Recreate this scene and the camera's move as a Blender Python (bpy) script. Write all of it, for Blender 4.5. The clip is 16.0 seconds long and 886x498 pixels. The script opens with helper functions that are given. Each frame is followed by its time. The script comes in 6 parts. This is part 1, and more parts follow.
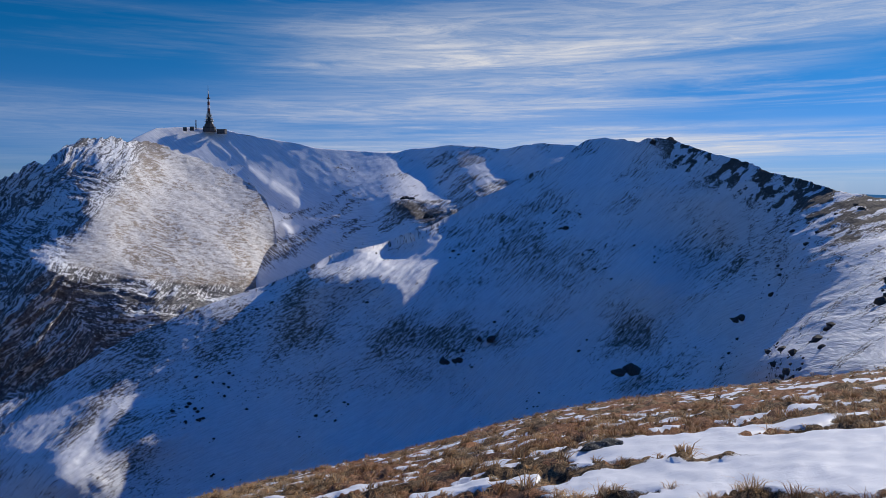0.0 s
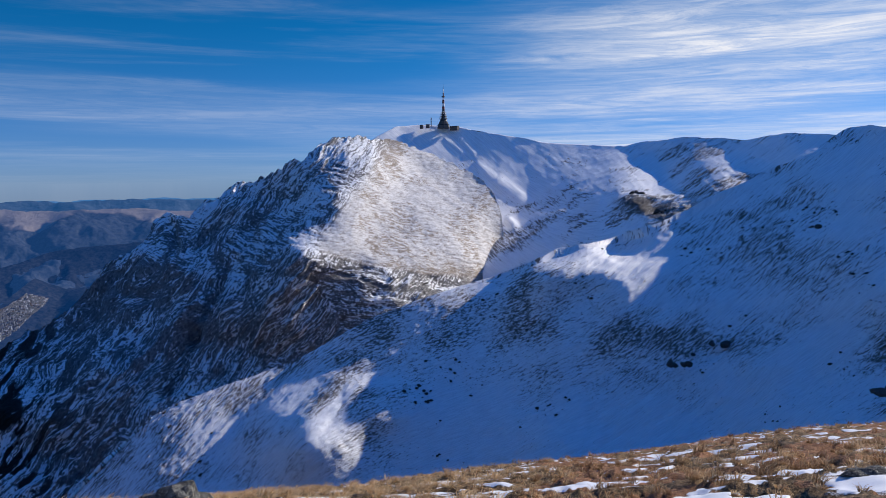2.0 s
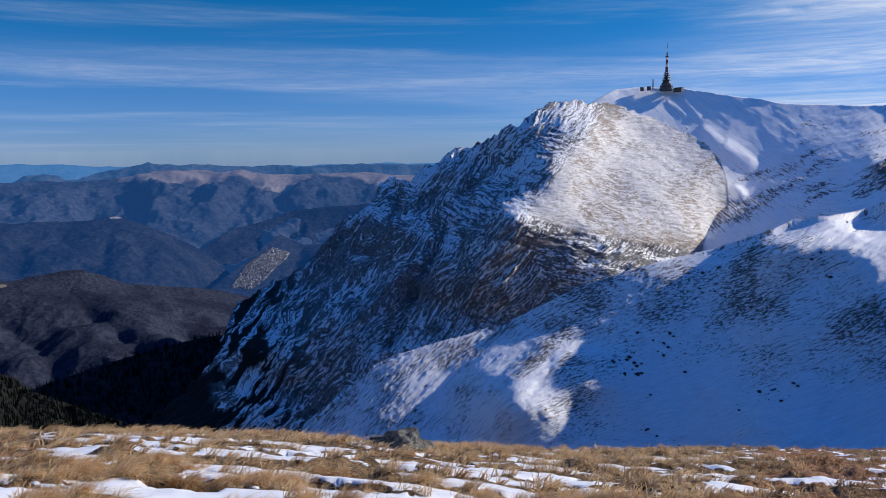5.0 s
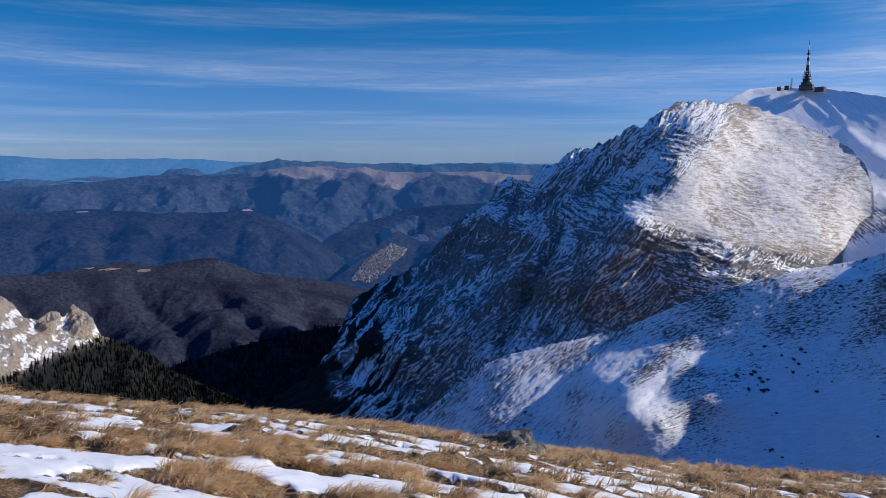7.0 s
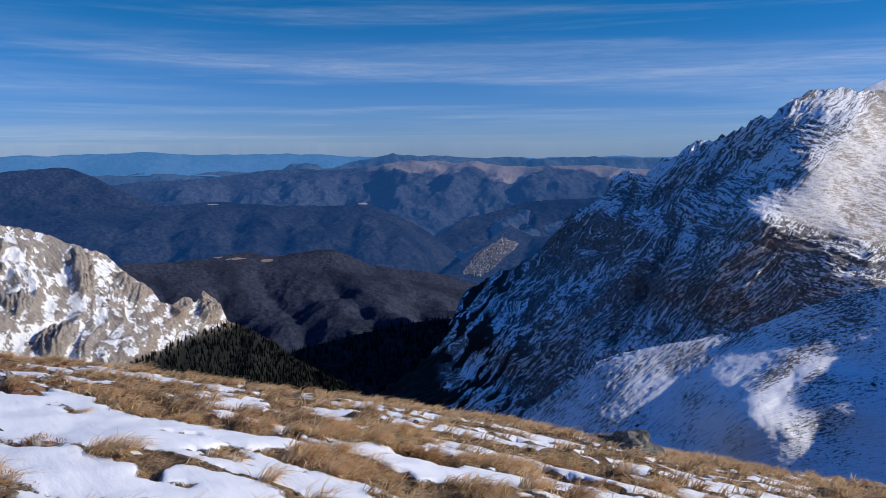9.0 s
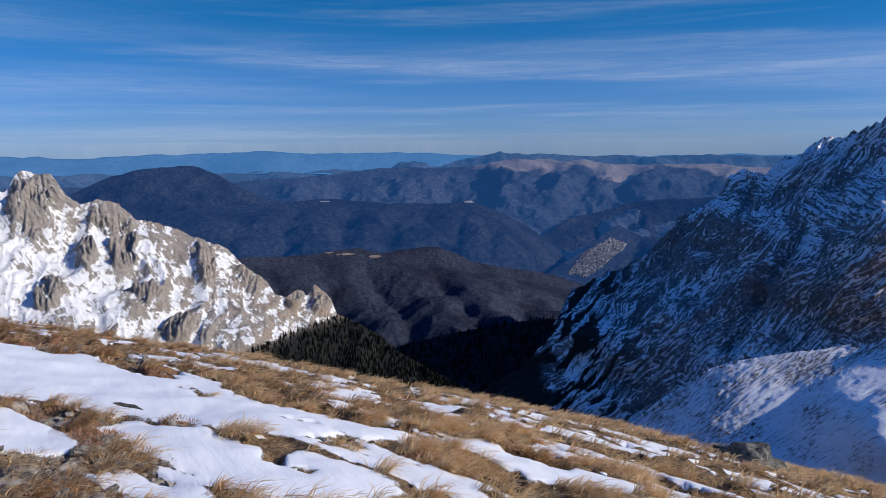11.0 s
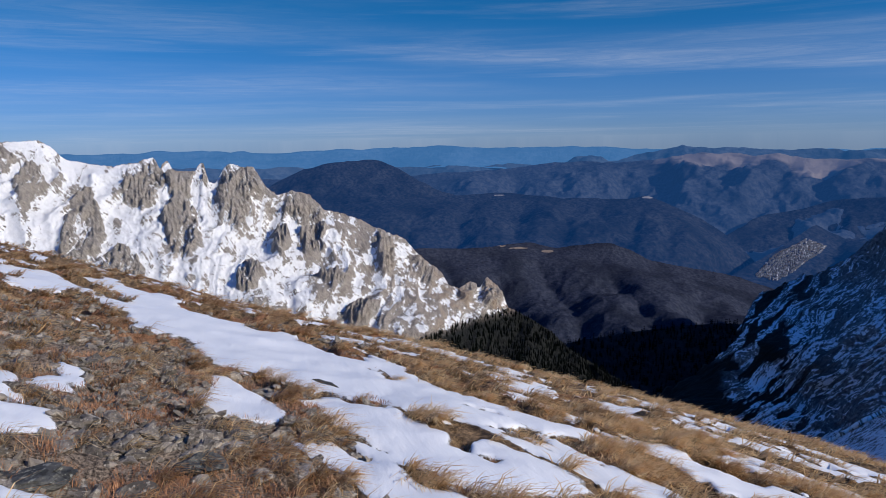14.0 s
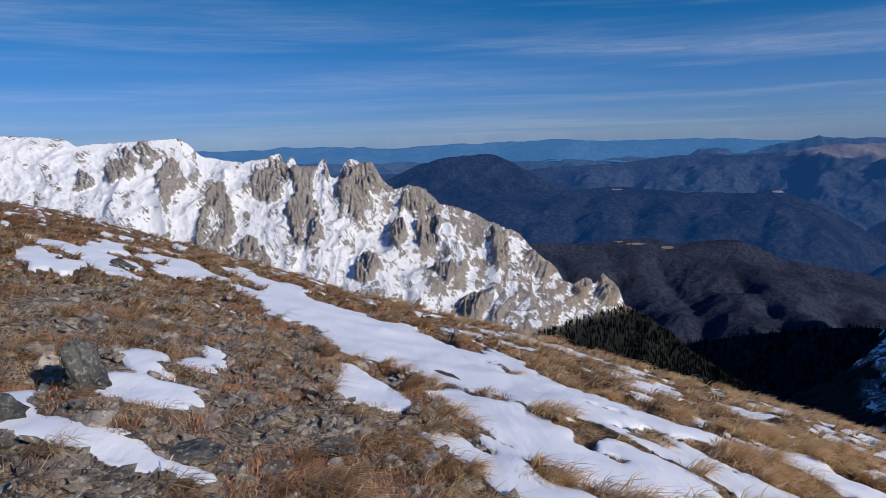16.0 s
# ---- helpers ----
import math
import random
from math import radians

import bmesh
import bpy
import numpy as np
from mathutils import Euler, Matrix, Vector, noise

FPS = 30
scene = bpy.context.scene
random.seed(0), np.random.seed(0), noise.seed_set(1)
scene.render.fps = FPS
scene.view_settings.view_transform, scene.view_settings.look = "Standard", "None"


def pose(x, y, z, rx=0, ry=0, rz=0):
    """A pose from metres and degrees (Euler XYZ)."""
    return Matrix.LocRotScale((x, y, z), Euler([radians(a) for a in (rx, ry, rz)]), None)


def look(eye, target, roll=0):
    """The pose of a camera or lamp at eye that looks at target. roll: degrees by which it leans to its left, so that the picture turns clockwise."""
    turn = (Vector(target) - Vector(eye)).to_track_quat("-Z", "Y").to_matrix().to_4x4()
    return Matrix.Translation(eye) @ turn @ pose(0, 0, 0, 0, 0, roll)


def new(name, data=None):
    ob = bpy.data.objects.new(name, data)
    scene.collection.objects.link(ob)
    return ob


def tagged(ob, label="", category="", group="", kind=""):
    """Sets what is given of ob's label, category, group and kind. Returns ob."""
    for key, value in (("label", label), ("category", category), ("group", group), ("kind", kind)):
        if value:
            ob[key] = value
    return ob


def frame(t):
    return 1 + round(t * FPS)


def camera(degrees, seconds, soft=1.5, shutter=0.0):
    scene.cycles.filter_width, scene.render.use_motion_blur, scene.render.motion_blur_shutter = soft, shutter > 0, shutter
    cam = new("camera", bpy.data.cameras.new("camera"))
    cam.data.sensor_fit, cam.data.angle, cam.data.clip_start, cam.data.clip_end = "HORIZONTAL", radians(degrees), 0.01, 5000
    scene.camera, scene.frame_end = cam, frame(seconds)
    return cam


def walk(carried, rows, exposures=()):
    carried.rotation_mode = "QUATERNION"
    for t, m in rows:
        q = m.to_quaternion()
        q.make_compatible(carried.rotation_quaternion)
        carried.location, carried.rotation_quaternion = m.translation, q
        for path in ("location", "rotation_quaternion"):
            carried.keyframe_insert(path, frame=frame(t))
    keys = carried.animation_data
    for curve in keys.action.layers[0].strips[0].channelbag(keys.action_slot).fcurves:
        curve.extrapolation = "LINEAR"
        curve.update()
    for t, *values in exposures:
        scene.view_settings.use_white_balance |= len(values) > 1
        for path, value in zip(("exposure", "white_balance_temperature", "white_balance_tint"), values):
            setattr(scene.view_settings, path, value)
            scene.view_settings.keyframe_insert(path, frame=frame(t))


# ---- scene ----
# ---- camera ----
cam = camera(63.33, 16.0, soft=0.6)
EYE = (0.0, 0.0, 1.6)
EXPOSURES = [(0.0, -0.32), (1.5, -0.03), (3.5, 0.12), (9.0, 0.08), (12.5, 0.0), (16.0, -0.20)]  # seconds, stops
# seconds, pitch, roll, yaw
PATH = [
    (0.0, -5.16, 0.42, -0.00),
    (0.5, -5.29, 0.78, 5.63),
    (1.0, -5.35, 0.83, 11.33),
    (1.5, -5.36, 0.62, 15.27),
    (2.0, -5.46, 0.54, 17.87),
    (2.5, -5.88, 0.49, 19.99),
    (3.0, -6.55, 0.49, 22.12),
    (3.5, -7.12, 0.55, 24.65),
    (4.0, -7.47, 0.73, 28.41),
    (6.5, -8.22, 0.08, 41.78),
    (7.0, -7.98, -0.06, 44.12),
    (7.5, -7.94, -0.19, 46.15),
    (8.0, -8.12, -0.15, 48.13),
    (8.5, -8.35, 0.12, 50.20),
    (9.0, -8.42, 0.40, 52.99),
    (11.5, -8.45, 0.79, 63.40),
    (12.0, -8.38, 1.01, 65.67),
    (12.5, -8.29, 1.09, 68.23),
    (13.0, -8.27, 1.03, 70.74),
    (13.5, -8.41, 0.99, 72.97),
    (14.0, -8.74, 1.01, 75.21),
    (14.5, -8.81, 1.19, 77.57),
    (15.0, -8.68, 1.41, 79.75),
    (15.5, -8.76, 1.66, 81.99),
    (16.0, -8.98, 1.73, 84.28),
]


def heading(b):
    return Vector((-math.sin(radians(b)), math.cos(radians(b)), 0.0))


def eye_at(yaw):
    """The camera is held at arm's length and swings round the one who turns."""
    return Vector(EYE) + 0.6 * (heading(yaw) - heading(42))


walk(cam, [(t, pose(*eye_at(y), 90 + p, r, y)) for t, p, r, y in PATH], EXPOSURES)

# ---- sky, sun, exposure ----
SUN_BEARING, SUN_HEIGHT = -45.0, 27.0  # degrees, bearings count from +y towards -x


def build_sky():
    world = bpy.data.worlds.new("sky")
    scene.world = world
    world.use_nodes = True
    nt = world.node_tree
    nt.nodes.clear()
    n = nt.nodes.new
    sky = n("ShaderNodeTexSky")
    sky.sky_type, sky.sun_disc = "NISHITA", False
    sky.sun_elevation, sky.sun_rotation = radians(SUN_HEIGHT), radians(-SUN_BEARING)
    sky.altitude, sky.air_density, sky.dust_density, sky.ozone_density = 2300, 1.0, 0.2, 1.6
    tint = n("ShaderNodeMix")
    tint.data_type, tint.blend_type = "RGBA", "MULTIPLY"
    tint.inputs["Factor"].default_value = 1.0
    nt.links.new(sky.outputs[0], tint.inputs["A"])
    # cirrus on a flat layer high above
    co = n("ShaderNodeTexCoord")
    sep = n("ShaderNodeSeparateXYZ")
    nt.links.new(co.outputs["Generated"], sep.inputs[0])

    def mathn(op, a, b=0.0, clamp=False):
        m = n("ShaderNodeMath")
        m.operation, m.use_clamp = op, clamp
        for sock, val in ((m.inputs[0], a), (m.inputs[1], b)):
            if isinstance(val, (int, float)):
                sock.default_value = val
            else:
                nt.links.new(val, sock)
        return m.outputs[0]

    # clean mountain air: pale over the horizon, deep blue above
    rise = n("ShaderNodeMapRange")
    rise.interpolation_type = "SMOOTHSTEP"
    rise.inputs["From Min"].default_value, rise.inputs["From Max"].default_value = -0.02, 0.22
    nt.links.new(sep.outputs[2], rise.inputs[0])
    deep = n("ShaderNodeMix")
    deep.data_type = "RGBA"
    deep.inputs["A"].default_value, deep.inputs["B"].default_value = (0.26, 0.43, 0.94, 1), (0.020, 0.46, 0.84, 1)
    nt.links.new(rise.outputs[0], deep.inputs["Factor"])
    high = n("ShaderNodeMapRange")
    high.interpolation_type = "SMOOTHSTEP"
    high.inputs["From Min"].default_value, high.inputs["From Max"].default_value = 0.25, 0.8
    nt.links.new(sep.outputs[2], high.inputs[0])
    zenith = n("ShaderNodeMix")
    zenith.data_type = "RGBA"
    zenith.inputs["B"].default_value = (0.21, 1.06, 2.25, 1)
    nt.links.new(high.outputs[0], zenith.inputs["Factor"])
    nt.links.new(deep.outputs["Result"], zenith.inputs["A"])
    nt.links.new(zenith.outputs["Result"], tint.inputs["B"])

    turn = mathn("ARCTAN2", sep.outputs[0], sep.outputs[1])
    lift = mathn("LOGARITHM", mathn("ADD", mathn("MAXIMUM", sep.outputs[2], 0.0), 0.08), 2.718)
    vec = n("ShaderNodeCombineXYZ")
    nt.links.new(turn, vec.inputs[0])
    nt.links.new(lift, vec.inputs[1])

    def layer(scale, turn, detail, rough, distort, lo, hi, seed):
        mp = n("ShaderNodeMapping")
        mp.inputs["Rotation"].default_value = (0, 0, radians(turn))
        mp.inputs["Scale"].default_value = scale
        mp.inputs["Location"].default_value = (seed, seed * 1.7, 0)
        nt.links.new(vec.outputs[0], mp.inputs[0])
        tx = n("ShaderNodeTexNoise")
        tx.inputs["Scale"].default_value = 1.0
        tx.inputs["Detail"].default_value, tx.inputs["Roughness"].default_value = detail, rough
        tx.inputs["Distortion"].default_value = distort
        nt.links.new(mp.outputs[0], tx.inputs[0])
        rg = n("ShaderNodeMapRange")
        rg.interpolation_type = "SMOOTHSTEP"
        rg.inputs["From Min"].default_value, rg.inputs["From Max"].default_value = lo, hi
        nt.links.new(tx.outputs[0], rg.inputs[0])
        return rg.outputs[0]

    # the sheet is thick towards the sun's side and thins out away from it
    side = heading(-28.0)
    toward = mathn("ADD", mathn("MULTIPLY", sep.outputs[0], side.x), mathn("MULTIPLY", sep.outputs[1], side.y))
    thick = n("ShaderNodeMapRange")
    thick.interpolation_type = "SMOOTHSTEP"
    thick.inputs["From Min"].default_value, thick.inputs["From Max"].default_value = 0.62, 1.0
    thick.inputs["To Min"].default_value, thick.inputs["To Max"].default_value = 0.18, 1.0
    nt.links.new(toward, thick.inputs[0])
    streaks = layer((1.5, 6.5, 1), 5, 7, 0.62, 0.5, 0.46, 0.70, 3.1)
    sheet = layer((0.9, 2.6, 1), 4, 3, 0.5, 0.4, 0.42, 0.62, 9.4)
    fine = layer((7.0, 22.0, 1), 8, 8, 0.7, 1.6, 0.30, 0.72, 5.5)
    mask = mathn("MULTIPLY", mathn("ADD", mathn("MULTIPLY", streaks, 0.65), mathn("MULTIPLY", sheet, 0.55)), mathn("ADD", mathn("MULTIPLY", fine, 0.6), 0.45))
    mask = mathn("MULTIPLY", mask, thick.outputs[0], clamp=True)
    # the sheet lies low over the south; overhead the sky is clear
    low = n("ShaderNodeMapRange")
    low.interpolation_type = "SMOOTHSTEP"
    low.inputs["From Min"].default_value, low.inputs["From Max"].default_value = 0.62, 0.36
    nt.links.new(sep.outputs[2], low.inputs[0])
    mask = mathn("MULTIPLY", mask, low.outputs[0], clamp=True)
    cloud = n("ShaderNodeMix")
    cloud.data_type = "RGBA"
    cloud.inputs["B"].default_value = (8.8, 8.8, 9.2, 1)
    nt.links.new(mask, cloud.inputs["Factor"])
    # deeper blue away from the sun
    away = n("ShaderNodeMapRange")
    away.interpolation_type = "SMOOTHSTEP"
    away.inputs["From Min"].default_value, away.inputs["From Max"].default_value = -0.5, 0.75
    away.inputs["To Min"].default_value, away.inputs["To Max"].default_value = 0.86, 1.0
    nt.links.new(toward, away.inputs[0])
    dim = n("ShaderNodeVectorMath")
    dim.operation = "SCALE"
    nt.links.new(tint.outputs["Result"], dim.inputs[0])
    nt.links.new(away.outputs[0], dim.inputs["Scale"])
    nt.links.new(dim.outputs[0], cloud.inputs["A"])
    bg = n("ShaderNodeBackground")
    bg.inputs["Strength"].default_value = 0.10
    nt.links.new(cloud.outputs["Result"], bg.inputs["Color"])
    out = n("ShaderNodeOutputWorld")
    nt.links.new(bg.outputs[0], out.inputs[0])


build_sky()
sun_data = bpy.data.lights.new("sun", "SUN")
sun_data.energy, sun_data.angle, sun_data.color = 5.0, radians(0.53), (1.0, 0.91, 0.78)
sun = new("sun", sun_data)
to_sun = heading(SUN_BEARING) * math.cos(radians(SUN_HEIGHT)) + Vector((0, 0, math.sin(radians(SUN_HEIGHT))))
sun.matrix_world = look(to_sun * 200, (0, 0, 0))


# ---- noise in numpy ----
_rng = np.random.RandomState(7)
_perm = _rng.permutation(512).astype(np.int64)
_perm = np.concatenate([_perm, _perm, _perm])
_grad = _rng.normal(size=(512, 3))
_grad /= np.linalg.norm(_grad, axis=1, keepdims=True)


_gx, _gy, _gz = (np.ascontiguousarray(_grad[:, k], dtype=np.float32) for k in range(3))


def perlin(p):
    """Gradient noise, about -0.6 to 0.6, at points p (n, 3)."""
    total = np.empty(len(p), np.float32)
    for start in range(0, len(p), 16384):
        q = p[start:start + 16384]
        i = np.floor(q)
        f = (q - i).astype(np.float32)
        i = i.astype(np.int64) & 511
        w = f * f * f * (f * (f * 6 - 15) + 10)
        sides = [[(w[:, k], f[:, k] - 1) if d else (1 - w[:, k], f[:, k]) for d in (0, 1)] for k in range(3)]
        acc = np.zeros(len(q), np.float32)
        for dx in (0, 1):
            wx, fx = sides[0][dx]
            hx = _perm[i[:, 0] + dx] + i[:, 1]
            for dy in (0, 1):
                wy, fy = sides[1][dy]
                hy = _perm[hx + dy] + i[:, 2]
                wxy = wx * wy
                for dz in (0, 1):
                    wz, fz = sides[2][dz]
                    h = _perm[hy + dz]
                    acc += wxy * wz * (_gx[h] * fx + _gy[h] * fy + _gz[h] * fz)
        total[start:start + 16384] = acc
    return total


def fbm(p, octaves=5, gain=0.5, ridged=False):
    p = np.asarray(p, float)
    total, amp = np.zeros(len(p)), 1.0
    for k in range(octaves):
        v = perlin(p * 2.03 ** k + 17.3 * k)
        total += amp * ((0.5 - 2 * np.abs(v)) if ridged else 2 * v)
        amp *= gain
    return total


def smooth(lo, hi, v):
    s = np.clip((v - lo) / (hi - lo), 0, 1)
    return s * s * (3 - 2 * s)


# ---- mesh helpers ----
def grid_mesh(name, pts, attrs=None, closed=False):
    """A smooth mesh on a grid of points (rows, columns, 3); attrs: per-vertex floats."""
    r, c = pts.shape[:2]
    ii = np.arange(r * c).reshape(r, c)
    if closed:
        ii = np.concatenate([ii, ii[:, :1]], 1)
    a, b, d, e = ii[:-1, :-1], ii[:-1, 1:], ii[1:, 1:], ii[1:, :-1]
    quads = np.stack([a, b, d, e], -1).reshape(-1, 4)
    return raw_mesh(name, pts.reshape(-1, 3), quads, attrs)


def raw_mesh(name, verts, faces, attrs=None, flat=False):
    me = bpy.data.meshes.new(name)
    nv, (nf, k) = len(verts), faces.shape
    me.vertices.add(nv)
    me.vertices.foreach_set("co", np.ascontiguousarray(verts, np.float32).ravel())
    me.loops.add(nf * k)
    me.loops.foreach_set("vertex_index", np.ascontiguousarray(faces, np.int32).ravel())
    me.polygons.add(nf)
    me.polygons.foreach_set("loop_start", np.arange(0, nf * k, k, dtype=np.int32))
    me.update(calc_edges=True)
    me.polygons.foreach_set("use_smooth", np.full(nf, not flat))
    for key, values in (attrs or {}).items():
        at = me.attributes.new(key, "FLOAT", "POINT")
        at.data.foreach_set("value", np.ascontiguousarray(values, np.float32).ravel())
    me.validate()
    return me


def grid_normals(pts):
    du = np.gradient(pts, axis=1)
    dv = np.gradient(pts, axis=0)
    n = np.cross(du, dv)
    n /= np.linalg.norm(n, axis=-1, keepdims=True) + 1e-9
    flip = np.sum(n * (np.array(EYE) - pts), -1, keepdims=True) < 0
    return np.where(flip, -n, n)


def part(name, bm, material, parent, label=""):
    me = bpy.data.meshes.new(name)
    bm.to_mesh(me)
    bm.free()
    me.materials.append(material)
    ob = new(name, me)
    ob.parent = parent
    return tagged(ob, label) if label else ob


# ---- materials ----
def shader(name):
    m = bpy.data.materials.new(name)
    m.use_nodes = True
    nt = m.node_tree
    return m, nt, nt.nodes["Principled BSDF"]


class Nodes:
    """Short ways to add nodes to a tree."""

    def __init__(self, nt):
        self.nt = nt
        self.pos = nt.nodes.new("ShaderNodeNewGeometry").outputs["Position"]

    def put(self, sock, val):
        if isinstance(val, bpy.types.NodeSocket):
            self.nt.links.new(val, sock)
        else:
            sock.default_value = val

    def noise(self, scale, detail=4, rough=0.55, stretch=None, turn=0.0, distort=0.0):
        src = self.pos
        if stretch:
            mp = self.nt.nodes.new("ShaderNodeMapping")
            mp.inputs["Scale"].default_value = stretch
            mp.inputs["Rotation"].default_value = (0, 0, radians(turn))
            self.nt.links.new(src, mp.inputs[0])
            src = mp.outputs[0]
        t = self.nt.nodes.new("ShaderNodeTexNoise")
        self.nt.links.new(src, t.inputs["Vector"])
        t.inputs["Scale"].default_value, t.inputs["Detail"].default_value = scale, detail
        t.inputs["Roughness"].default_value, t.inputs["Distortion"].default_value = rough, distort
        return t.outputs[0]

    def flow(self, along, across, detail=4, rough=0.6, seed=0.0, distort=0.0, kind="a"):
        """Noise drawn out along the mesh's own flow coordinates."""
        c = self.nt.nodes.new("ShaderNodeCombineXYZ")
        self.put(c.inputs[0], self.math("MULTIPLY", self.attr("run_" + kind), along))
        self.put(c.inputs[1], self.math("MULTIPLY", self.attr("cross_" + kind), across))
        c.inputs[2].default_value = seed
        t = self.nt.nodes.new("ShaderNodeTexNoise")
        self.nt.links.new(c.outputs[0], t.inputs["Vector"])
        t.inputs["Scale"].default_value, t.inputs["Detail"].default_value = 1.0, detail
        t.inputs["Roughness"].default_value, t.inputs["Distortion"].default_value = rough, distort
        return t.outputs[0]

    def attr(self, name):
        a = self.nt.nodes.new("ShaderNodeAttribute")
        a.attribute_name = name
        return a.outputs["Fac"]

    def math(self, op, a, b=0.0, clamp=False):
        m = self.nt.nodes.new("ShaderNodeMath")
        m.operation, m.use_clamp = op, clamp
        self.put(m.inputs[0], a)
        self.put(m.inputs[1], b)
        return m.outputs[0]

    def span(self, val, lo, hi, a=0.0, b=1.0):
        r = self.nt.nodes.new("ShaderNodeMapRange")
        r.interpolation_type = "SMOOTHSTEP"
        self.put(r.inputs[0], val)
        r.inputs["From Min"].default_value, r.inputs["From Max"].default_value = lo, hi
        r.inputs["To Min"].default_value, r.inputs["To Max"].default_value = a, b
        return r.outputs[0]

    def mix(self, fac, a, b):
        m = self.nt.nodes.new("ShaderNodeMix")
        m.data_type = "RGBA"
        self.put(m.inputs["Factor"], fac)
        self.put(m.inputs["A"], a if isinstance(a, bpy.types.NodeSocket) else (*a, 1))
        self.put(m.inputs["B"], b if isinstance(b, bpy.types.NodeSocket) else (*b, 1))
        return m.outputs["Result"]

    def bump(self, height, dist, strength=1.0):
        b = self.nt.nodes.new("ShaderNodeBump")
        b.inputs["Distance"].default_value, b.inputs["Strength"].default_value = dist, strength
        self.nt.links.new(height, b.inputs["Height"])
        return b.outputs[0]


SNOW_A, SNOW_B = (0.70, 0.72, 0.75), (0.91, 0.92, 0.94)


def tufted_snow(name, rock_dark, rock_light, grain):
    """Wind-packed snow with grass tufts and small stones showing through in slanting marks, and bare rock by the snow attribute."""
    m, nt, bsdf = shader(name)
    g = Nodes(nt)
    n1, n3 = g.noise(grain, 6, 0.65), g.noise(grain * 1.6, 5, 0.7)
    marks, fine = g.flow(1.7, 6.0, 5, 0.72, 1.0, 0.2), g.flow(5.0, 15.0, 3, 0.65, 4.0, 0.2)
    ripple = g.flow(0.7, 11.0, 5, 0.6, 7.0, 0.4)
    groove = g.span(g.math("ABSOLUTE", g.math("SUBTRACT", g.flow(0.10, 1.3, 3, 0.5, 9.0, 0.5), 0.5)), 0.002, 0.016, 1.0, 0.0)
    snow = g.mix(g.span(g.math("ADD", g.math("MULTIPLY", n3, 0.4), g.math("MULTIPLY", ripple, 0.6)), 0.36, 0.62), SNOW_A, SNOW_B)
    snow = g.mix(g.math("MULTIPLY", groove, g.span(g.attr("tuft"), 0.1, 0.6, 0.05, 0.4)), snow, (0.30, 0.29, 0.28))
    lift = g.math("ADD", g.math("MULTIPLY", marks, 0.62), g.math("MULTIPLY", fine, 0.38))
    tuft = g.span(g.math("ADD", g.math("MULTIPLY", lift, 2.2), g.math("MULTIPLY", g.attr("tuft"), 0.30)), 1.335, 1.41)
    grass = g.mix(g.span(n3, 0.35, 0.65), (0.045, 0.038, 0.033), (0.17, 0.14, 0.115))
    col = g.mix(g.math("MULTIPLY", tuft, 0.94), snow, grass)
    rock = g.mix(g.span(n1, 0.35, 0.68), rock_dark, rock_light)
    bare = g.span(g.math("ADD", g.attr("snow"), g.math("MULTIPLY", g.math("SUBTRACT", g.math("ADD", g.math("MULTIPLY", n1, 0.5), g.math("MULTIPLY", fine, 0.5)), 0.5), 2.4)), 0.41, 0.56, 1.0, 0.0)
    nt.links.new(g.mix(bare, col, rock), bsdf.inputs["Base Color"])
    g.put(bsdf.inputs["Roughness"], g.span(g.math("ADD", tuft, bare, True), 0, 1, 0.6, 0.95))
    bsdf.inputs["Specular IOR Level"].default_value = 0.25
    h = g.math("ADD", g.math("MULTIPLY", ripple, 0.5), g.math("ADD", g.math("MULTIPLY", lift, 0.8), g.math("MULTIPLY", n3, 0.35)))
    nt.links.new(g.bump(h, 1.1, 0.75), bsdf.inputs["Normal"])
    return m


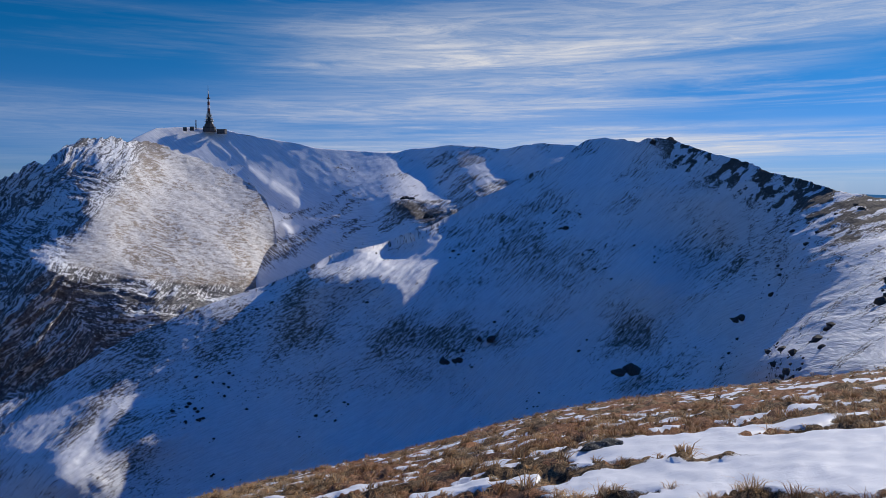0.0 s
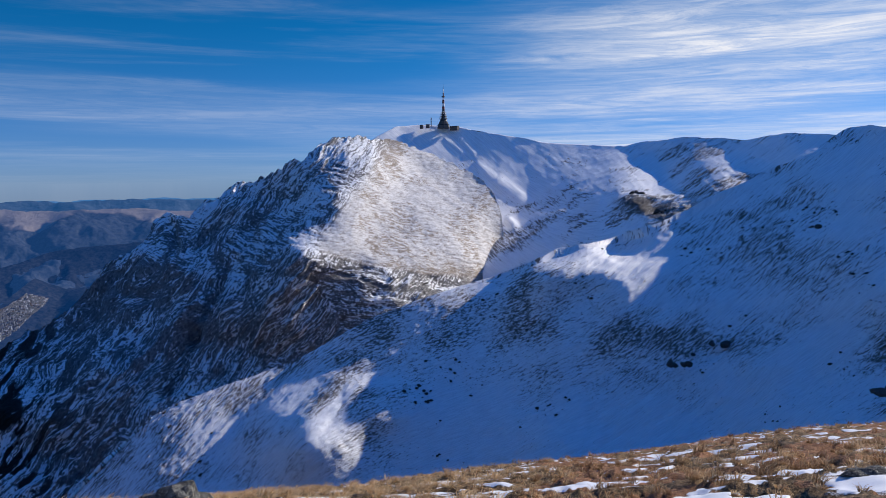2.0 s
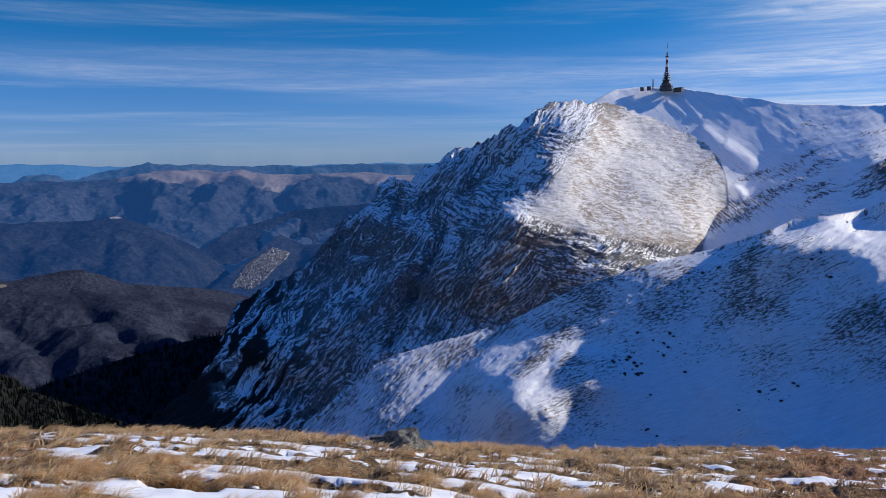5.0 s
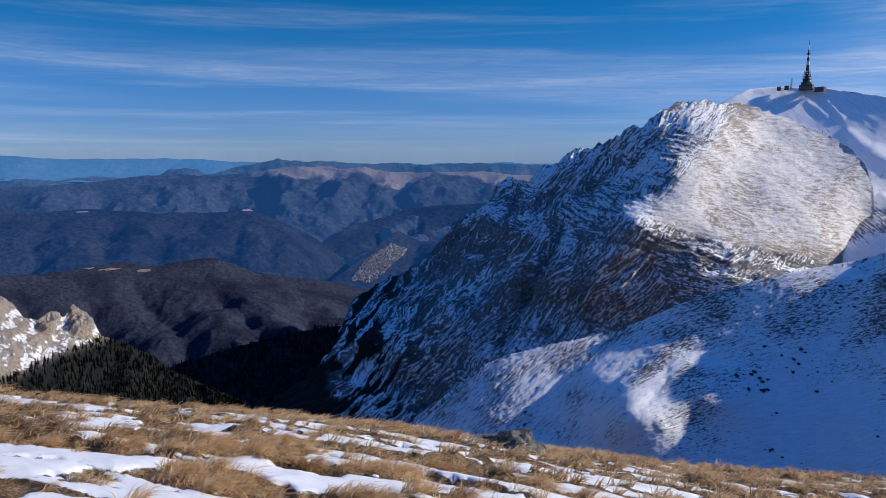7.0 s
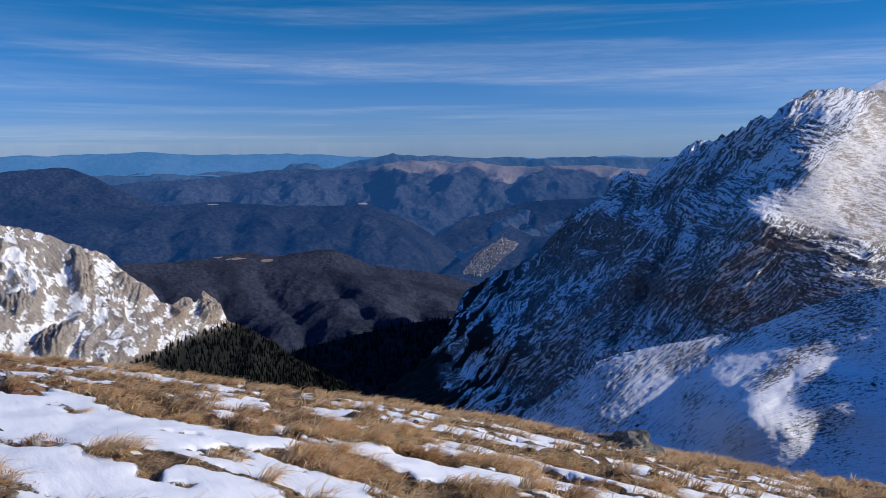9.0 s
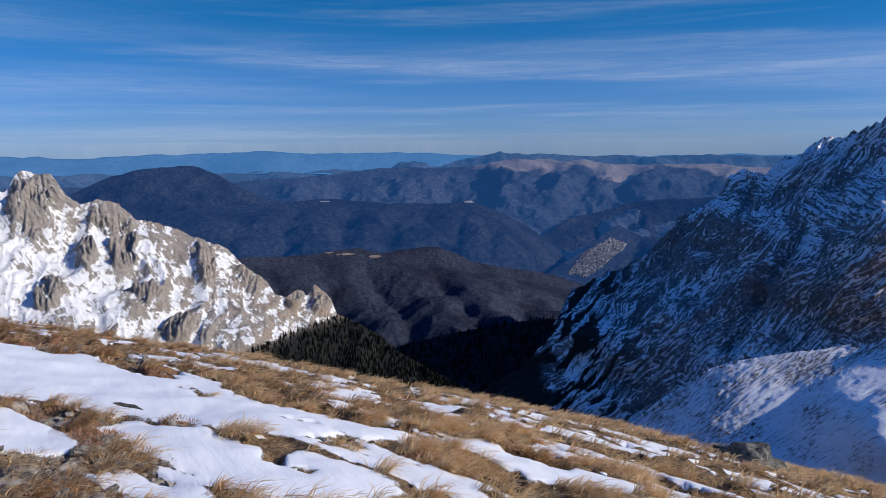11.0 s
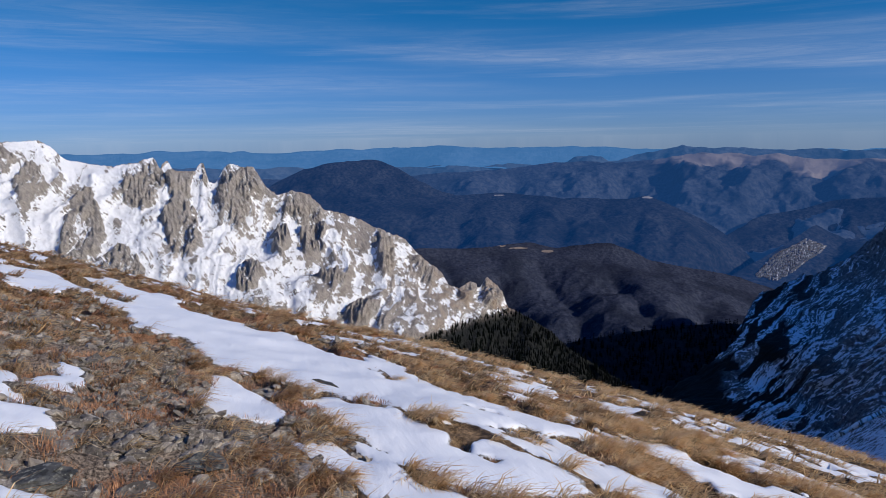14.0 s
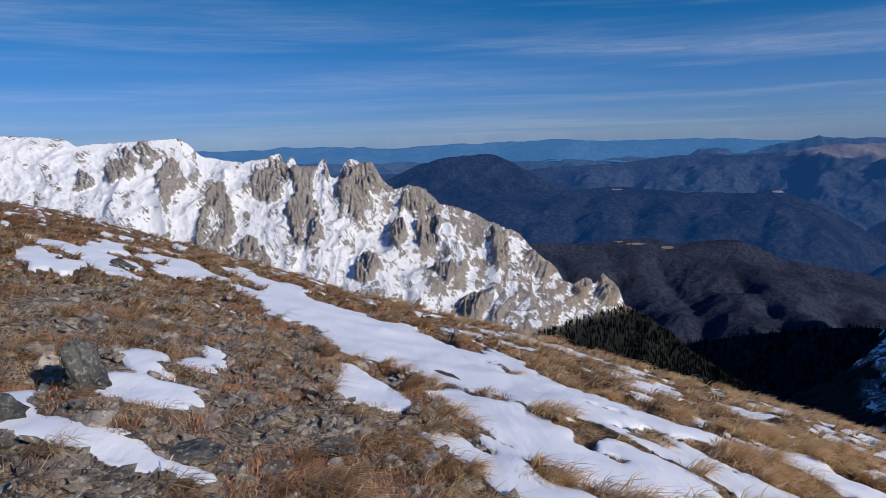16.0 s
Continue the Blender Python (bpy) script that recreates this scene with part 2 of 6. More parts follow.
def cliff_mat(name, rock_dark, rock_light, grain, turf_light):
    """Shaded rock wall: snow in thin lines along gullies (a) and ledges (b), weighed by the ledge attribute; turf on the open face."""
    m, nt, bsdf = shader(name)
    g = Nodes(nt)
    n1, n2, n3 = g.noise(grain, 6, 0.65), g.noise(grain * 0.12, 4, 0.6), g.noise(grain * 5, 5, 0.7)
    gully, ledge = g.flow(0.75, 3.2, 7, 0.74, 2.0, 0.15, "a"), g.flow(0.8, 4.0, 7, 0.74, 5.0, 0.15, "b")
    thin_a, thin_b = g.flow(2.4, 8.0, 4, 0.72, 3.0, 0.15, "a"), g.flow(2.4, 9.0, 4, 0.72, 6.0, 0.15, "b")
    w = g.attr("ledge")

    def both(a, b):
        return g.math("ADD", g.math("MULTIPLY", a, g.math("SUBTRACT", 1.0, w)), g.math("MULTIPLY", b, w))

    big, thin = both(gully, ledge), both(thin_a, thin_b)
    rock = g.mix(g.span(g.math("ADD", g.math("MULTIPLY", n1, 0.5), g.math("MULTIPLY", thin, 0.5)), 0.36, 0.64), rock_dark, rock_light)
    rock = g.mix(g.span(n2, 0.42, 0.68, 0, 0.5), rock, (0.10, 0.10, 0.106))
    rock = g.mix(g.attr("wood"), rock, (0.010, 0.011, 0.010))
    lift = g.math("ADD", g.math("MULTIPLY", big, 0.50), g.math("ADD", g.math("MULTIPLY", thin, 0.26), g.math("MULTIPLY", n1, 0.24)))
    fac = g.span(g.math("ADD", g.attr("snow"), g.math("MULTIPLY", g.math("SUBTRACT", lift, 0.5), 5.6)), 0.47, 0.56)
    snow = g.mix(g.span(n3, 0.38, 0.62), SNOW_A, SNOW_B)
    col = g.mix(fac, rock, snow)
    # the open face: crusted snow combed by the wind, straw turf between
    comb, combs = g.flow(1.5, 6.5, 6, 0.7, 8.0, 0.15, "b"), g.flow(5.0, 20.0, 4, 0.7, 9.0, 0.1, "b")
    crust = g.math("ADD", g.math("MULTIPLY", comb, 0.5), g.math("ADD", g.math("MULTIPLY", combs, 0.35), g.math("MULTIPLY", n3, 0.15)))
    straw = g.mix(g.span(n3, 0.35, 0.65), (0.17, 0.14, 0.12), turf_light)
    open_snow = g.mix(g.span(crust, 0.40, 0.58), (0.40, 0.38, 0.37), (0.68, 0.675, 0.68))
    face = g.mix(g.span(g.math("ADD", crust, g.math("MULTIPLY", g.math("SUBTRACT", g.attr("snow"), 0.5), 0.5)), 0.45, 0.55), straw, open_snow)
    nt.links.new(g.mix(g.attr("turf"), col, face), bsdf.inputs["Base Color"])
    bsdf.inputs["Roughness"].default_value = 0.8
    bsdf.inputs["Specular IOR Level"].default_value = 0.2
    h = g.math("ADD", g.math("MULTIPLY", lift, 1.0), g.math("MULTIPLY", n1, 0.4))
    h = g.math("ADD", g.math("MULTIPLY", h, g.math("SUBTRACT", 1.0, g.attr("turf"))), g.math("MULTIPLY", g.math("MULTIPLY", crust, 0.55), g.attr("turf")))
    nt.links.new(g.bump(h, 3.0, 0.8), bsdf.inputs["Normal"])
    return m


def limestone_mat(name, grain):
    """Sunlit limestone with snow in the couloirs, along the mesh's flow lines."""
    m, nt, bsdf = shader(name)
    g = Nodes(nt)
    n1, n3 = g.noise(grain, 6, 0.68), g.noise(grain * 3.2, 5, 0.7)
    big, thin = g.flow(1.1, 4.2, 7, 0.72, 2.0, 0.2), g.flow(3.4, 9.0, 4, 0.7, 3.0, 0.2)
    lift = g.math("ADD", g.math("MULTIPLY", big, 0.40), g.math("ADD", g.math("MULTIPLY", thin, 0.30), g.math("MULTIPLY", n1, 0.30)))
    rock = g.mix(g.span(g.math("ADD", g.math("MULTIPLY", n3, 0.5), g.math("MULTIPLY", thin, 0.5)), 0.38, 0.62), (0.075, 0.068, 0.065), (0.46, 0.42, 0.38))
    rock = g.mix(g.attr("turf"), rock, g.mix(g.span(n3, 0.35, 0.65), (0.15, 0.105, 0.075), (0.42, 0.33, 0.25)))
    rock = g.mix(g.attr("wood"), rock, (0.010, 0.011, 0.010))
    fac = g.span(g.math("ADD", g.attr("snow"), g.math("MULTIPLY", g.math("SUBTRACT", lift, 0.5), 3.2)), 0.45, 0.57)
    snow = g.mix(g.span(n3, 0.38, 0.62), SNOW_A, SNOW_B)
    nt.links.new(g.mix(fac, rock, snow), bsdf.inputs["Base Color"])
    g.put(bsdf.inputs["Roughness"], g.span(fac, 0, 1, 0.9, 0.6))
    bsdf.inputs["Specular IOR Level"].default_value = 0.2
    h = g.math("ADD", g.math("MULTIPLY", lift, 1.2), g.math("MULTIPLY", n3, 0.3))
    nt.links.new(g.bump(h, 3.0, 0.9), bsdf.inputs["Normal"])
    return m


def forest_mat(name, dark, light, scale, haze=None, bald=None):
    """Wooded hillside seen from afar, distance haze added as emission; bald: colour of the open tops by the mesh's own
    attribute.
    """
    m, nt, bsdf = shader(name)
    g = Nodes(nt)
    n1, n2 = g.noise(scale, 5, 0.7), g.noise(scale * 0.08, 4, 0.6)
    col = g.mix(g.span(n1, 0.35, 0.7), dark, light)
    col = g.mix(g.span(n2, 0.42, 0.66, 0, 0.6), col, tuple(0.55 * v for v in dark))
    if bald:
        col = g.mix(g.span(g.math("ADD", g.attr("bald"), g.math("MULTIPLY", g.math("SUBTRACT", n2, 0.5), 0.8)), 0.45, 0.6), col, bald)
    nt.links.new(col, bsdf.inputs["Base Color"])
    bsdf.inputs["Roughness"].default_value = 1.0
    bsdf.inputs["Specular IOR Level"].default_value = 0.0
    nt.links.new(g.bump(n1, 4.0 / scale * 0.1, 0.8), bsdf.inputs["Normal"])
    if haze:
        bsdf.inputs["Emission Color"].default_value = (*haze, 1)
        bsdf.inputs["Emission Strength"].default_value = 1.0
    return m


def plain(name, colour, rough=0.7, metal=0.0, grain=8.0):
    m, nt, bsdf = shader(name)
    g = Nodes(nt)
    n1 = g.noise(grain, 4, 0.6)
    nt.links.new(g.mix(g.span(n1, 0.3, 0.7), tuple(0.75 * v for v in colour), colour), bsdf.inputs["Base Color"])
    bsdf.inputs["Roughness"].default_value, bsdf.inputs["Metallic"].default_value = rough, metal
    return m


# ---- terrain from ridge plans ----
def along(rows, b, k, soft=0.0):
    rows = np.array(rows, float)
    v = np.interp(b, rows[:, 0], rows[:, k])
    if soft and len(b) > 3:
        w = max(1, int(soft / abs(b[1] - b[0])))
        ker = np.hanning(2 * w + 3)
        pad = len(ker) // 2
        v = np.convolve(np.pad(v, pad, mode="edge"), ker / ker.sum(), "valid")
    return v


def polar(b, dist, z):
    t = np.radians(b)
    return np.stack([-np.sin(t) * dist, np.cos(t) * dist, z], -1)


def relief(crest, foot_tan, body, b0, b1, step, rows, soft=0.3, jag=0.0, jag_scale=1.0, back=0.16, bend=1.6):
    """A mountain flank between its crest line and its foot. crest: (bearing, distance, height); foot_tan(b): the
    foot's slope of view; body: (bearing, distance, height, rock) of ribs and hollows. Returns points (rows, columns, 3)
    and rockiness; the first rows fall away behind the crest."""
    b = np.arange(b0, b1 + step / 2, step)
    zc, dc = along(crest, b, 2, soft), along(crest, b, 1, soft)
    tc = (zc - EYE[2]) / dc
    if jag:
        tc = tc + np.tan(np.radians(jag)) * fbm(np.stack([b * jag_scale, b * 0, b * 0 + 3.3], -1), 6, 0.6)
    tf = np.minimum(foot_tan(b), tc - 0.004)
    ctl = np.array([(r[0], r[1], (r[2] - EYE[2]) / r[1], r[3]) for r in body])
    cb = np.linspace(b0, b1, max(12, int((b1 - b0) / 3.0)))
    extra = np.stack([cb, np.interp(cb, b, dc), np.interp(cb, b, tc), np.full(len(cb), np.nan)], -1)
    pts = np.concatenate([ctl, extra])
    q = np.stack([pts[:, 0], np.degrees(pts[:, 2]) * 1.3], -1)

    def kernel(x, y):
        return np.sqrt(((x[:, None] - y[None]) ** 2).sum(-1) + bend ** 2)

    def solve(at, val):
        k = kernel(at, at)
        m = np.block([[k, np.ones((len(at), 1))], [np.ones((1, len(at))), np.zeros((1, 1))]])
        return np.linalg.solve(m + np.diag([1e-3] * len(at) + [0]), np.append(val, 0))

    wd = solve(q, np.log(pts[:, 1]))
    wr = solve(q[:len(ctl)], ctl[:, 3])
    v = np.linspace(1, 0, rows)[:, None]
    tt = tf[None] + (tc - tf)[None] * v
    bb = np.broadcast_to(b[None], tt.shape)
    at = np.stack([bb.ravel(), np.degrees(tt.ravel()) * 1.3], -1)
    dist, rock = np.empty(len(at)), np.empty(len(at))
    for s in range(0, len(at), 40000):
        sl = slice(s, s + 40000)
        dist[sl] = kernel(at[sl], q) @ wd[:-1] + wd[-1]
        rock[sl] = kernel(at[sl], q[:len(ctl)]) @ wr[:-1] + wr[-1]
    dist, rock = np.exp(dist).reshape(tt.shape), np.clip(rock, 0, 1).reshape(tt.shape)
    p = polar(bb, dist, EYE[2] + dist * tt)
    behind, n_back = [], 8
    for k in range(n_back, 0, -1):
        f = back * (k / n_back)
        d2 = dist[0] * (1 + f)
        behind.append(polar(b, d2, p[0, :, 2] - d2 * f * (0.25 + 0.6 * k / n_back)))
    return np.concatenate([np.stack(behind), p]), np.concatenate([np.repeat(rock[:1], n_back, 0), rock]), n_back


def shift(p, amount):
    return p + grid_normals(p) * amount.reshape(p.shape[:2])[..., None]


def mountain(name, p, attrs, material, label, category="mountain"):
    ob = new(name, grid_mesh(name, p, attrs))
    ob.data.materials.append(material)
    return tagged(ob, label, category, kind="structure")


# ---- near ground: a convex shoulder; bearing, distance of its brow, slope of view over the brow ----
BROW = [
    (-180.0, 60.0, 0.019), (-150.0, 60.0, 0.000), (-120.0, 59.6, -0.021), (-90.0, 55.0, -0.075),
    (-60.0, 51.3, -0.131), (-52.0, 53.0, -0.158), (-44.0, 55.7, -0.185), (-36.0, 58.3, -0.213), (-30.5, 59.4, -0.234),
    (-25.0, 59.9, -0.260), (-19.5, 60.0, -0.282), (-14.0, 59.7, -0.301), (-8.5, 58.7, -0.324), (-3.0, 56.0, -0.353),
    (2.5, 51.3, -0.382), (8.0, 45.1, -0.401), (13.5, 38.5, -0.414), (19.0, 32.5, -0.430), (24.5, 27.5, -0.442),
    (30.0, 23.9, -0.445), (35.5, 21.6, -0.441), (41.0, 20.6, -0.429), (46.5, 20.2, -0.415), (52.0, 20.0, -0.398),
    (57.5, 20.0, -0.381), (63.0, 20.0, -0.364), (68.5, 20.1, -0.343), (74.0, 20.4, -0.316), (79.5, 21.5, -0.289),
    (85.0, 23.9, -0.261), (90.5, 27.6, -0.229), (96.0, 31.9, -0.193),
] + [
    (101.5, 36.1, -0.155), (107.0, 39.7, -0.119), (112.5, 42.4, -0.080), (118.0, 44.1, -0.052), (123.5, 44.9, -0.044),
    (140.0, 46.9, -0.024), (180.0, 59.2, 0.019),
]
_fine = np.arange(-180, 180.1, 0.5)
_ker = np.exp(-0.5 * (np.arange(-24, 25) * 0.5 / 2.5) ** 2)
_brow = [np.convolve(np.pad(along(BROW, _fine, k), 24, mode="edge"), _ker / _ker.sum(), "valid") for k in (1, 2)]


def ground_z(b, r):
    """Height of the near slope, bearing in degrees, distance in metres."""
    bb = ((np.asarray(b) + 180) % 360) - 180
    far, tang = np.interp(bb, _fine, _brow[0]), np.interp(bb, _fine, _brow[1])
    k = EYE[2] / far ** 2
    s = -tang - 2 * EYE[2] / far
    reach = np.minimum(r, 2.2 * far)
    z = -s * reach * reach / (reach + 0.4) - k * reach ** 2
    end = s + 4.4 * k * far
    out = np.maximum(r - 2.2 * far, 0)
    fall = np.maximum(end, 0.12)
    return z - np.minimum(out * fall + 0.0004 * out ** 2, 640 - 0.02 * out)


def brow_tan(b, less=0.03):
    return np.interp(b, _fine, _brow[1]) - less


def view(p):
    """Bearing and height angle of points, in degrees, for patterns that run along the slopes."""
    f = p.reshape(-1, 3)
    return np.degrees(np.arctan2(-f[:, 0], f[:, 1])), np.degrees((f[:, 2] - EYE[2]) / np.hypot(f[:, 0], f[:, 1]))


def flow(p, leans):
    """Coordinates along and across lines that climb to the right by leans: rows of bearing, degrees."""
    b, e = view(p)
    at = np.arange(-60, 140, 0.25)
    tall = np.cumsum(np.tan(np.radians(np.interp(at, *zip(*leans))))) * 0.25
    return -1.3 * b, e + np.interp(b, at, tall)


def blob(b, e, cb, ce, wb, we):
    return np.exp(-((b - cb) / wb) ** 2 - ((e - ce) / we) ** 2)


def streaks(p, lean, along_scale, across_scale, seed, octaves=4, bent=0.0):
    """Stripes that climb to the right by lean degrees (an array or a number)."""
    b, e = view(p)
    c, s = np.cos(np.radians(lean)), np.sin(np.radians(lean))
    if bent:
        e = e + bent * fbm(p.reshape(-1, 3) / 55 + seed, 4)
    return fbm(np.stack([(-b * c + e * s) * along_scale, (b * s + e * c) * across_scale, b * 0 + seed], -1), octaves, 0.6)


def pick(p, count, seed, rows=(0.0, 1.0), cols=(0.0, 1.0)):
    """Random places on a terrain grid, within shares of its rows and columns."""
    rng = np.random.RandomState(seed)
    r, c = p.shape[:2]
    i = (rows[0] + (rows[1] - rows[0]) * rng.rand(count)) * (r - 1.001)
    j = (cols[0] + (cols[1] - cols[0]) * rng.rand(count)) * (c - 1.001)
    i0, j0 = i.astype(int), j.astype(int)
    fi, fj = (i - i0)[:, None], (j - j0)[:, None]
    return (p[i0, j0] * (1 - fi) + p[i0 + 1, j0] * fi) * (1 - fj) + (p[i0, j0 + 1] * (1 - fi) + p[i0 + 1, j0 + 1] * fi) * fj


# ---- the shaded bowl with its rocky peak and spur ----
BOWL_CREST = [
    (-60.00, 230, 1.6), (-45.00, 250, -1.0), (-31.61, 300, -4.7), (-28.63, 330, -2.2), (-25.76, 370, 2.6),
    (-23.13, 420, 10.4), (-21.19, 450, 16.5), (-19.20, 490, 23.5), (-17.99, 510, 29.2), (-16.35, 520, 32.8),
    (-15.12, 540, 29.8), (-13.86, 580, 35.2), (-12.38, 600, 38.5), (-11.31, 600, 36.5), (-9.59, 590, 21.8),
    (-5.20, 570, -0.4), (-1.61, 550, -19.5), (2.01, 530, -35.2), (5.18, 515, -42.7), (8.31, 505, -47.3),
    (10.10, 500, -53.5), (12.74, 495, -62.7), (14.91, 495, -68.1), (19.11, 480, -75.9), (23.55, 475, -88.3),
    (29.80, 470, -114.8), (34.19, 467, -124.4), (38.73, 465, -134.2), (40.57, 463, -140.5), (43.35, 455, -157.5),
    (46.64, 445, -177.5), (50.45, 435, -203.8),
]
BOWL_BODY = [
    (-50.00, 60, -7.9, 0.00), (-32.11, 75, -16.2, 0.00), (-31.94, 120, -17.8, 0.00), (-31.76, 200, -15.7, 0.20),
    (-26.22, 130, -29.9, 0.00), (-26.08, 220, -35.8, 0.00), (-25.92, 300, -23.5, 0.20), (-22.43, 240, -63.7, 0.00),
    (-22.33, 300, -59.7, 0.10), (-22.16, 400, -35.6, 0.10), (-16.71, 320, -88.4, 0.10), (-16.56, 390, -50.5, 0.10),
    (-16.42, 470, -0.7, 0.20), (-5.21, 345, -124.3, 0.00), (-5.21, 410, -87.6, 0.10), (-5.20, 480, -45.3, 0.10),
    (4.28, 530, -43.3, 0.00), (4.31, 458, -57.9, 0.00), (4.36, 430, -77.7, 0.10), (8.40, 456, -56.0, 0.10), (10.6, 462, -60.0, 0.10),
    (8.40, 450, -64.4, 0.10), (6.30, 453, -65.6, 0.10), (8.49, 420, -98.0, 0.10), (8.67, 345, -137.0, 0.00), (23.00, 423, -118.0, 0.00), (23.00, 393, -125.3, 0.00), (23.20, 381, -139.4, 0.00),
    (28.3, 408, -128.0, 0.00), (29.0, 374, -136.0, 0.00),
]
# the spur's flank falls evenly from its crest
for bearing, fall in ((13, 0.62), (17.5, 0.64), (34, 0.50), (38, 0.50), (42, 0.52)):
    d, z = (float(np.interp(bearing, [q[0] for q in BOWL_CREST], [q[k] for q in BOWL_CREST])) for k in (1, 2))
    top, foot = (z - EYE[2]) / d, float(brow_tan(bearing))
    for share in (0.3, 0.6, 1.0):
        tan = top + (foot - top) * share
        reach = (fall * d - z + EYE[2]) / (fall - tan)
        BOWL_BODY.append((bearing, reach, EYE[2] + reach * tan, 0.05))
p, rock, nb = relief(BOWL_CREST, brow_tan, BOWL_BODY, -48, 50, 0.085, 215, soft=0.4, jag=0.02, jag_scale=2.5)
flat = p.reshape(-1, 3)
b, e = view(p)
run, cross = flow(p, [(-60, 12), (-30, 22), (-15, 46), (-2, 42), (6, 34), (14, 22), (24, 20), (31, 42), (45, 46)])


def slope_lines(along_scale, across_scale, seed, octaves):
    return fbm(np.stack([run * along_scale, cross * across_scale, run * 0 + seed], -1), octaves, 0.6)


patchy = fbm(flat / 90 + 3, 4)
# ribs and hummocks: from bearing, height angle to bearing, height angle, half width in degrees, height in metres
RIBS = [
    (26.6, -16.6, 28.2, -18.4, 0.55, 5.0), (28.2, -18.4, 29.3, -20.4, 0.60, 5.5), (29.3, -20.4, 29.9, -23.1, 0.70, 5.5),
    (25.6, -16.9, 23.2, -17.0, 0.60, 4.5), (23.2, -17.0, 20.8, -17.4, 0.55, 4.5), (25.0, -18.8, 22.6, -19.2, 0.60, 2.5),
    (26.6, -21.7, 26.4, -21.9, 0.25, 3.0), (32.6, -15.5, 36.2, -17.8, 0.60, 1.6), (31.5, -18.5, 34.0, -21.5, 0.50, 1.6),
    (35.5, -15.9, 39.5, -19.5, 0.50, 1.6), (9.9, -6.9, 5.0, -7.0, 0.45, 1.2),
]
swell = np.zeros(len(b))
ragged = 0.22 * fbm(flat / 14, 4)
for b1, e1, b2, e2, w, h in RIBS:
    t = np.clip(((b - b1) * (b2 - b1) + (e - e1) * (e2 - e1)) / ((b2 - b1) ** 2 + (e2 - e1) ** 2), 0, 1)
    gap = np.hypot(b - b1 - t * (b2 - b1), e - e1 - t * (e2 - e1)) + ragged
    swell = np.maximum(swell, 0.3 * h * smooth(2.8 * w, 0.1 * w, gap))
calm = np.clip(np.hypot(flat[:, 0], flat[:, 1]) / 420, 0.12, 1)
left = smooth(9, 16, b)
p = shift(p, 2.4 * calm * (1 - 0.55 * left) * fbm(flat / 75, 4) + swell + calm * ((0.8 - 0.4 * left) * slope_lines(0.2, 0.8, 12.0, 4) + 0.15 * fbm(flat / 4.0, 3, 0.5)))
lumps = fbm(flat / 42 + 14, 4, 0.55)
path = smooth(0.55, 0.2, np.abs(b - np.interp(-e, [15.5, 16.9, 18.7, 20.5, 23.2], [24.6, 25.6, 27.3, 28.2, 28.8]) + 0.25 * fbm(flat / 9, 3))) * smooth(-16.2, -17.0, e)
tuft = (0.36 + 0.35 * blob(b, e, 8, -9.5, 8, 2.6) + 0.6 * blob(b, e, -0.5, -12.2, 6.5, 1.4) + 0.35 * blob(b, e, 20, -11.5, 8, 3.5)
        + 0.32 * smooth(27, 31, b) + 0.25 * smooth(0.5, 1.4, swell) + 0.25 * blob(b, e, -9, -6, 6, 3) + 0.30 * blob(b, e, -14.5, -12, 3, 1.2)
        - 0.42 * smooth(-15.5, -18, e) * smooth(24, 18, b) - 0.5 * smooth(-20, -25, b) * smooth(-6, -8.5, e)
        - 0.45 * blob(b, e, 5, -6, 4, 1.0) + 0.55 * lumps - 1.3 * path)
below = np.degrees(np.arctan(along(BOWL_CREST, b, 2) / along(BOWL_CREST, b, 1))) - e
crown = smooth(4.8, 1.0, below) * smooth(-14, -19, b)
scour = smooth(-21, -26, b) * smooth(-0.1, 0.6, fbm(flat / np.array([14, 9, 7.0]), 5, 0.6)) * 0.42
snow = 0.95 - 0.78 * crown * smooth(-0.35, 0.3, fbm(flat / np.array([16, 12, 9.0]) + 3, 5, 0.6)) - scour - 0.42 * blob(b, e, 9.3, -7.4, 1.3, 0.45)
bowl = p
m_bowl = tufted_snow("windblown_snow", (0.05, 0.045, 0.042), (0.17, 0.145, 0.12), 1.1)
mountain("mountain_bowl", p, {"snow": snow, "tuft": np.clip(tuft, -0.3, 1.1), "run_a": run, "cross_a": cross}, m_bowl, "steep snow bowl with scattered rocks below a rocky peak")

# ---- the front mountain: a snowy face above dark cliffs ----
FACE_CREST = [
    (12.90, 1000, -146.2), (13.09, 1100, -83.9), (13.29, 1150, -48.0), (13.85, 1180, -22.1), (14.67, 1210, 0.5),
    (15.89, 1220, 17.1), (18.31, 1230, 42.0), (21.04, 1230, 65.7), (24.44, 1180, 72.1), (26.32, 1140, 70.7),
    (27.70, 1130, 54.1), (28.69, 1120, 35.8), (30.74, 1135, 18.7), (32.41, 1140, 2.6), (34.34, 1140, -6.2),
    (34.98, 1140, -21.9), (36.07, 1140, -24.6), (37.37, 1140, -48.5), (38.71, 1140, -41.6), (39.59, 1140, -50.5),
    (40.34, 1150, -80.7), (41.36, 1150, -94.4), (43.39, 1150, -126.5), (45.21, 1140, -171.0), (47.95, 1120, -199.3),
    (51.38, 1060, -221.7), (52.00, 1000, -237.3), (53.04, 962, -271.0), (55.35, 952, -305.4), (57.18, 945, -328.5),
    (59.45, 938, -351.3),
]
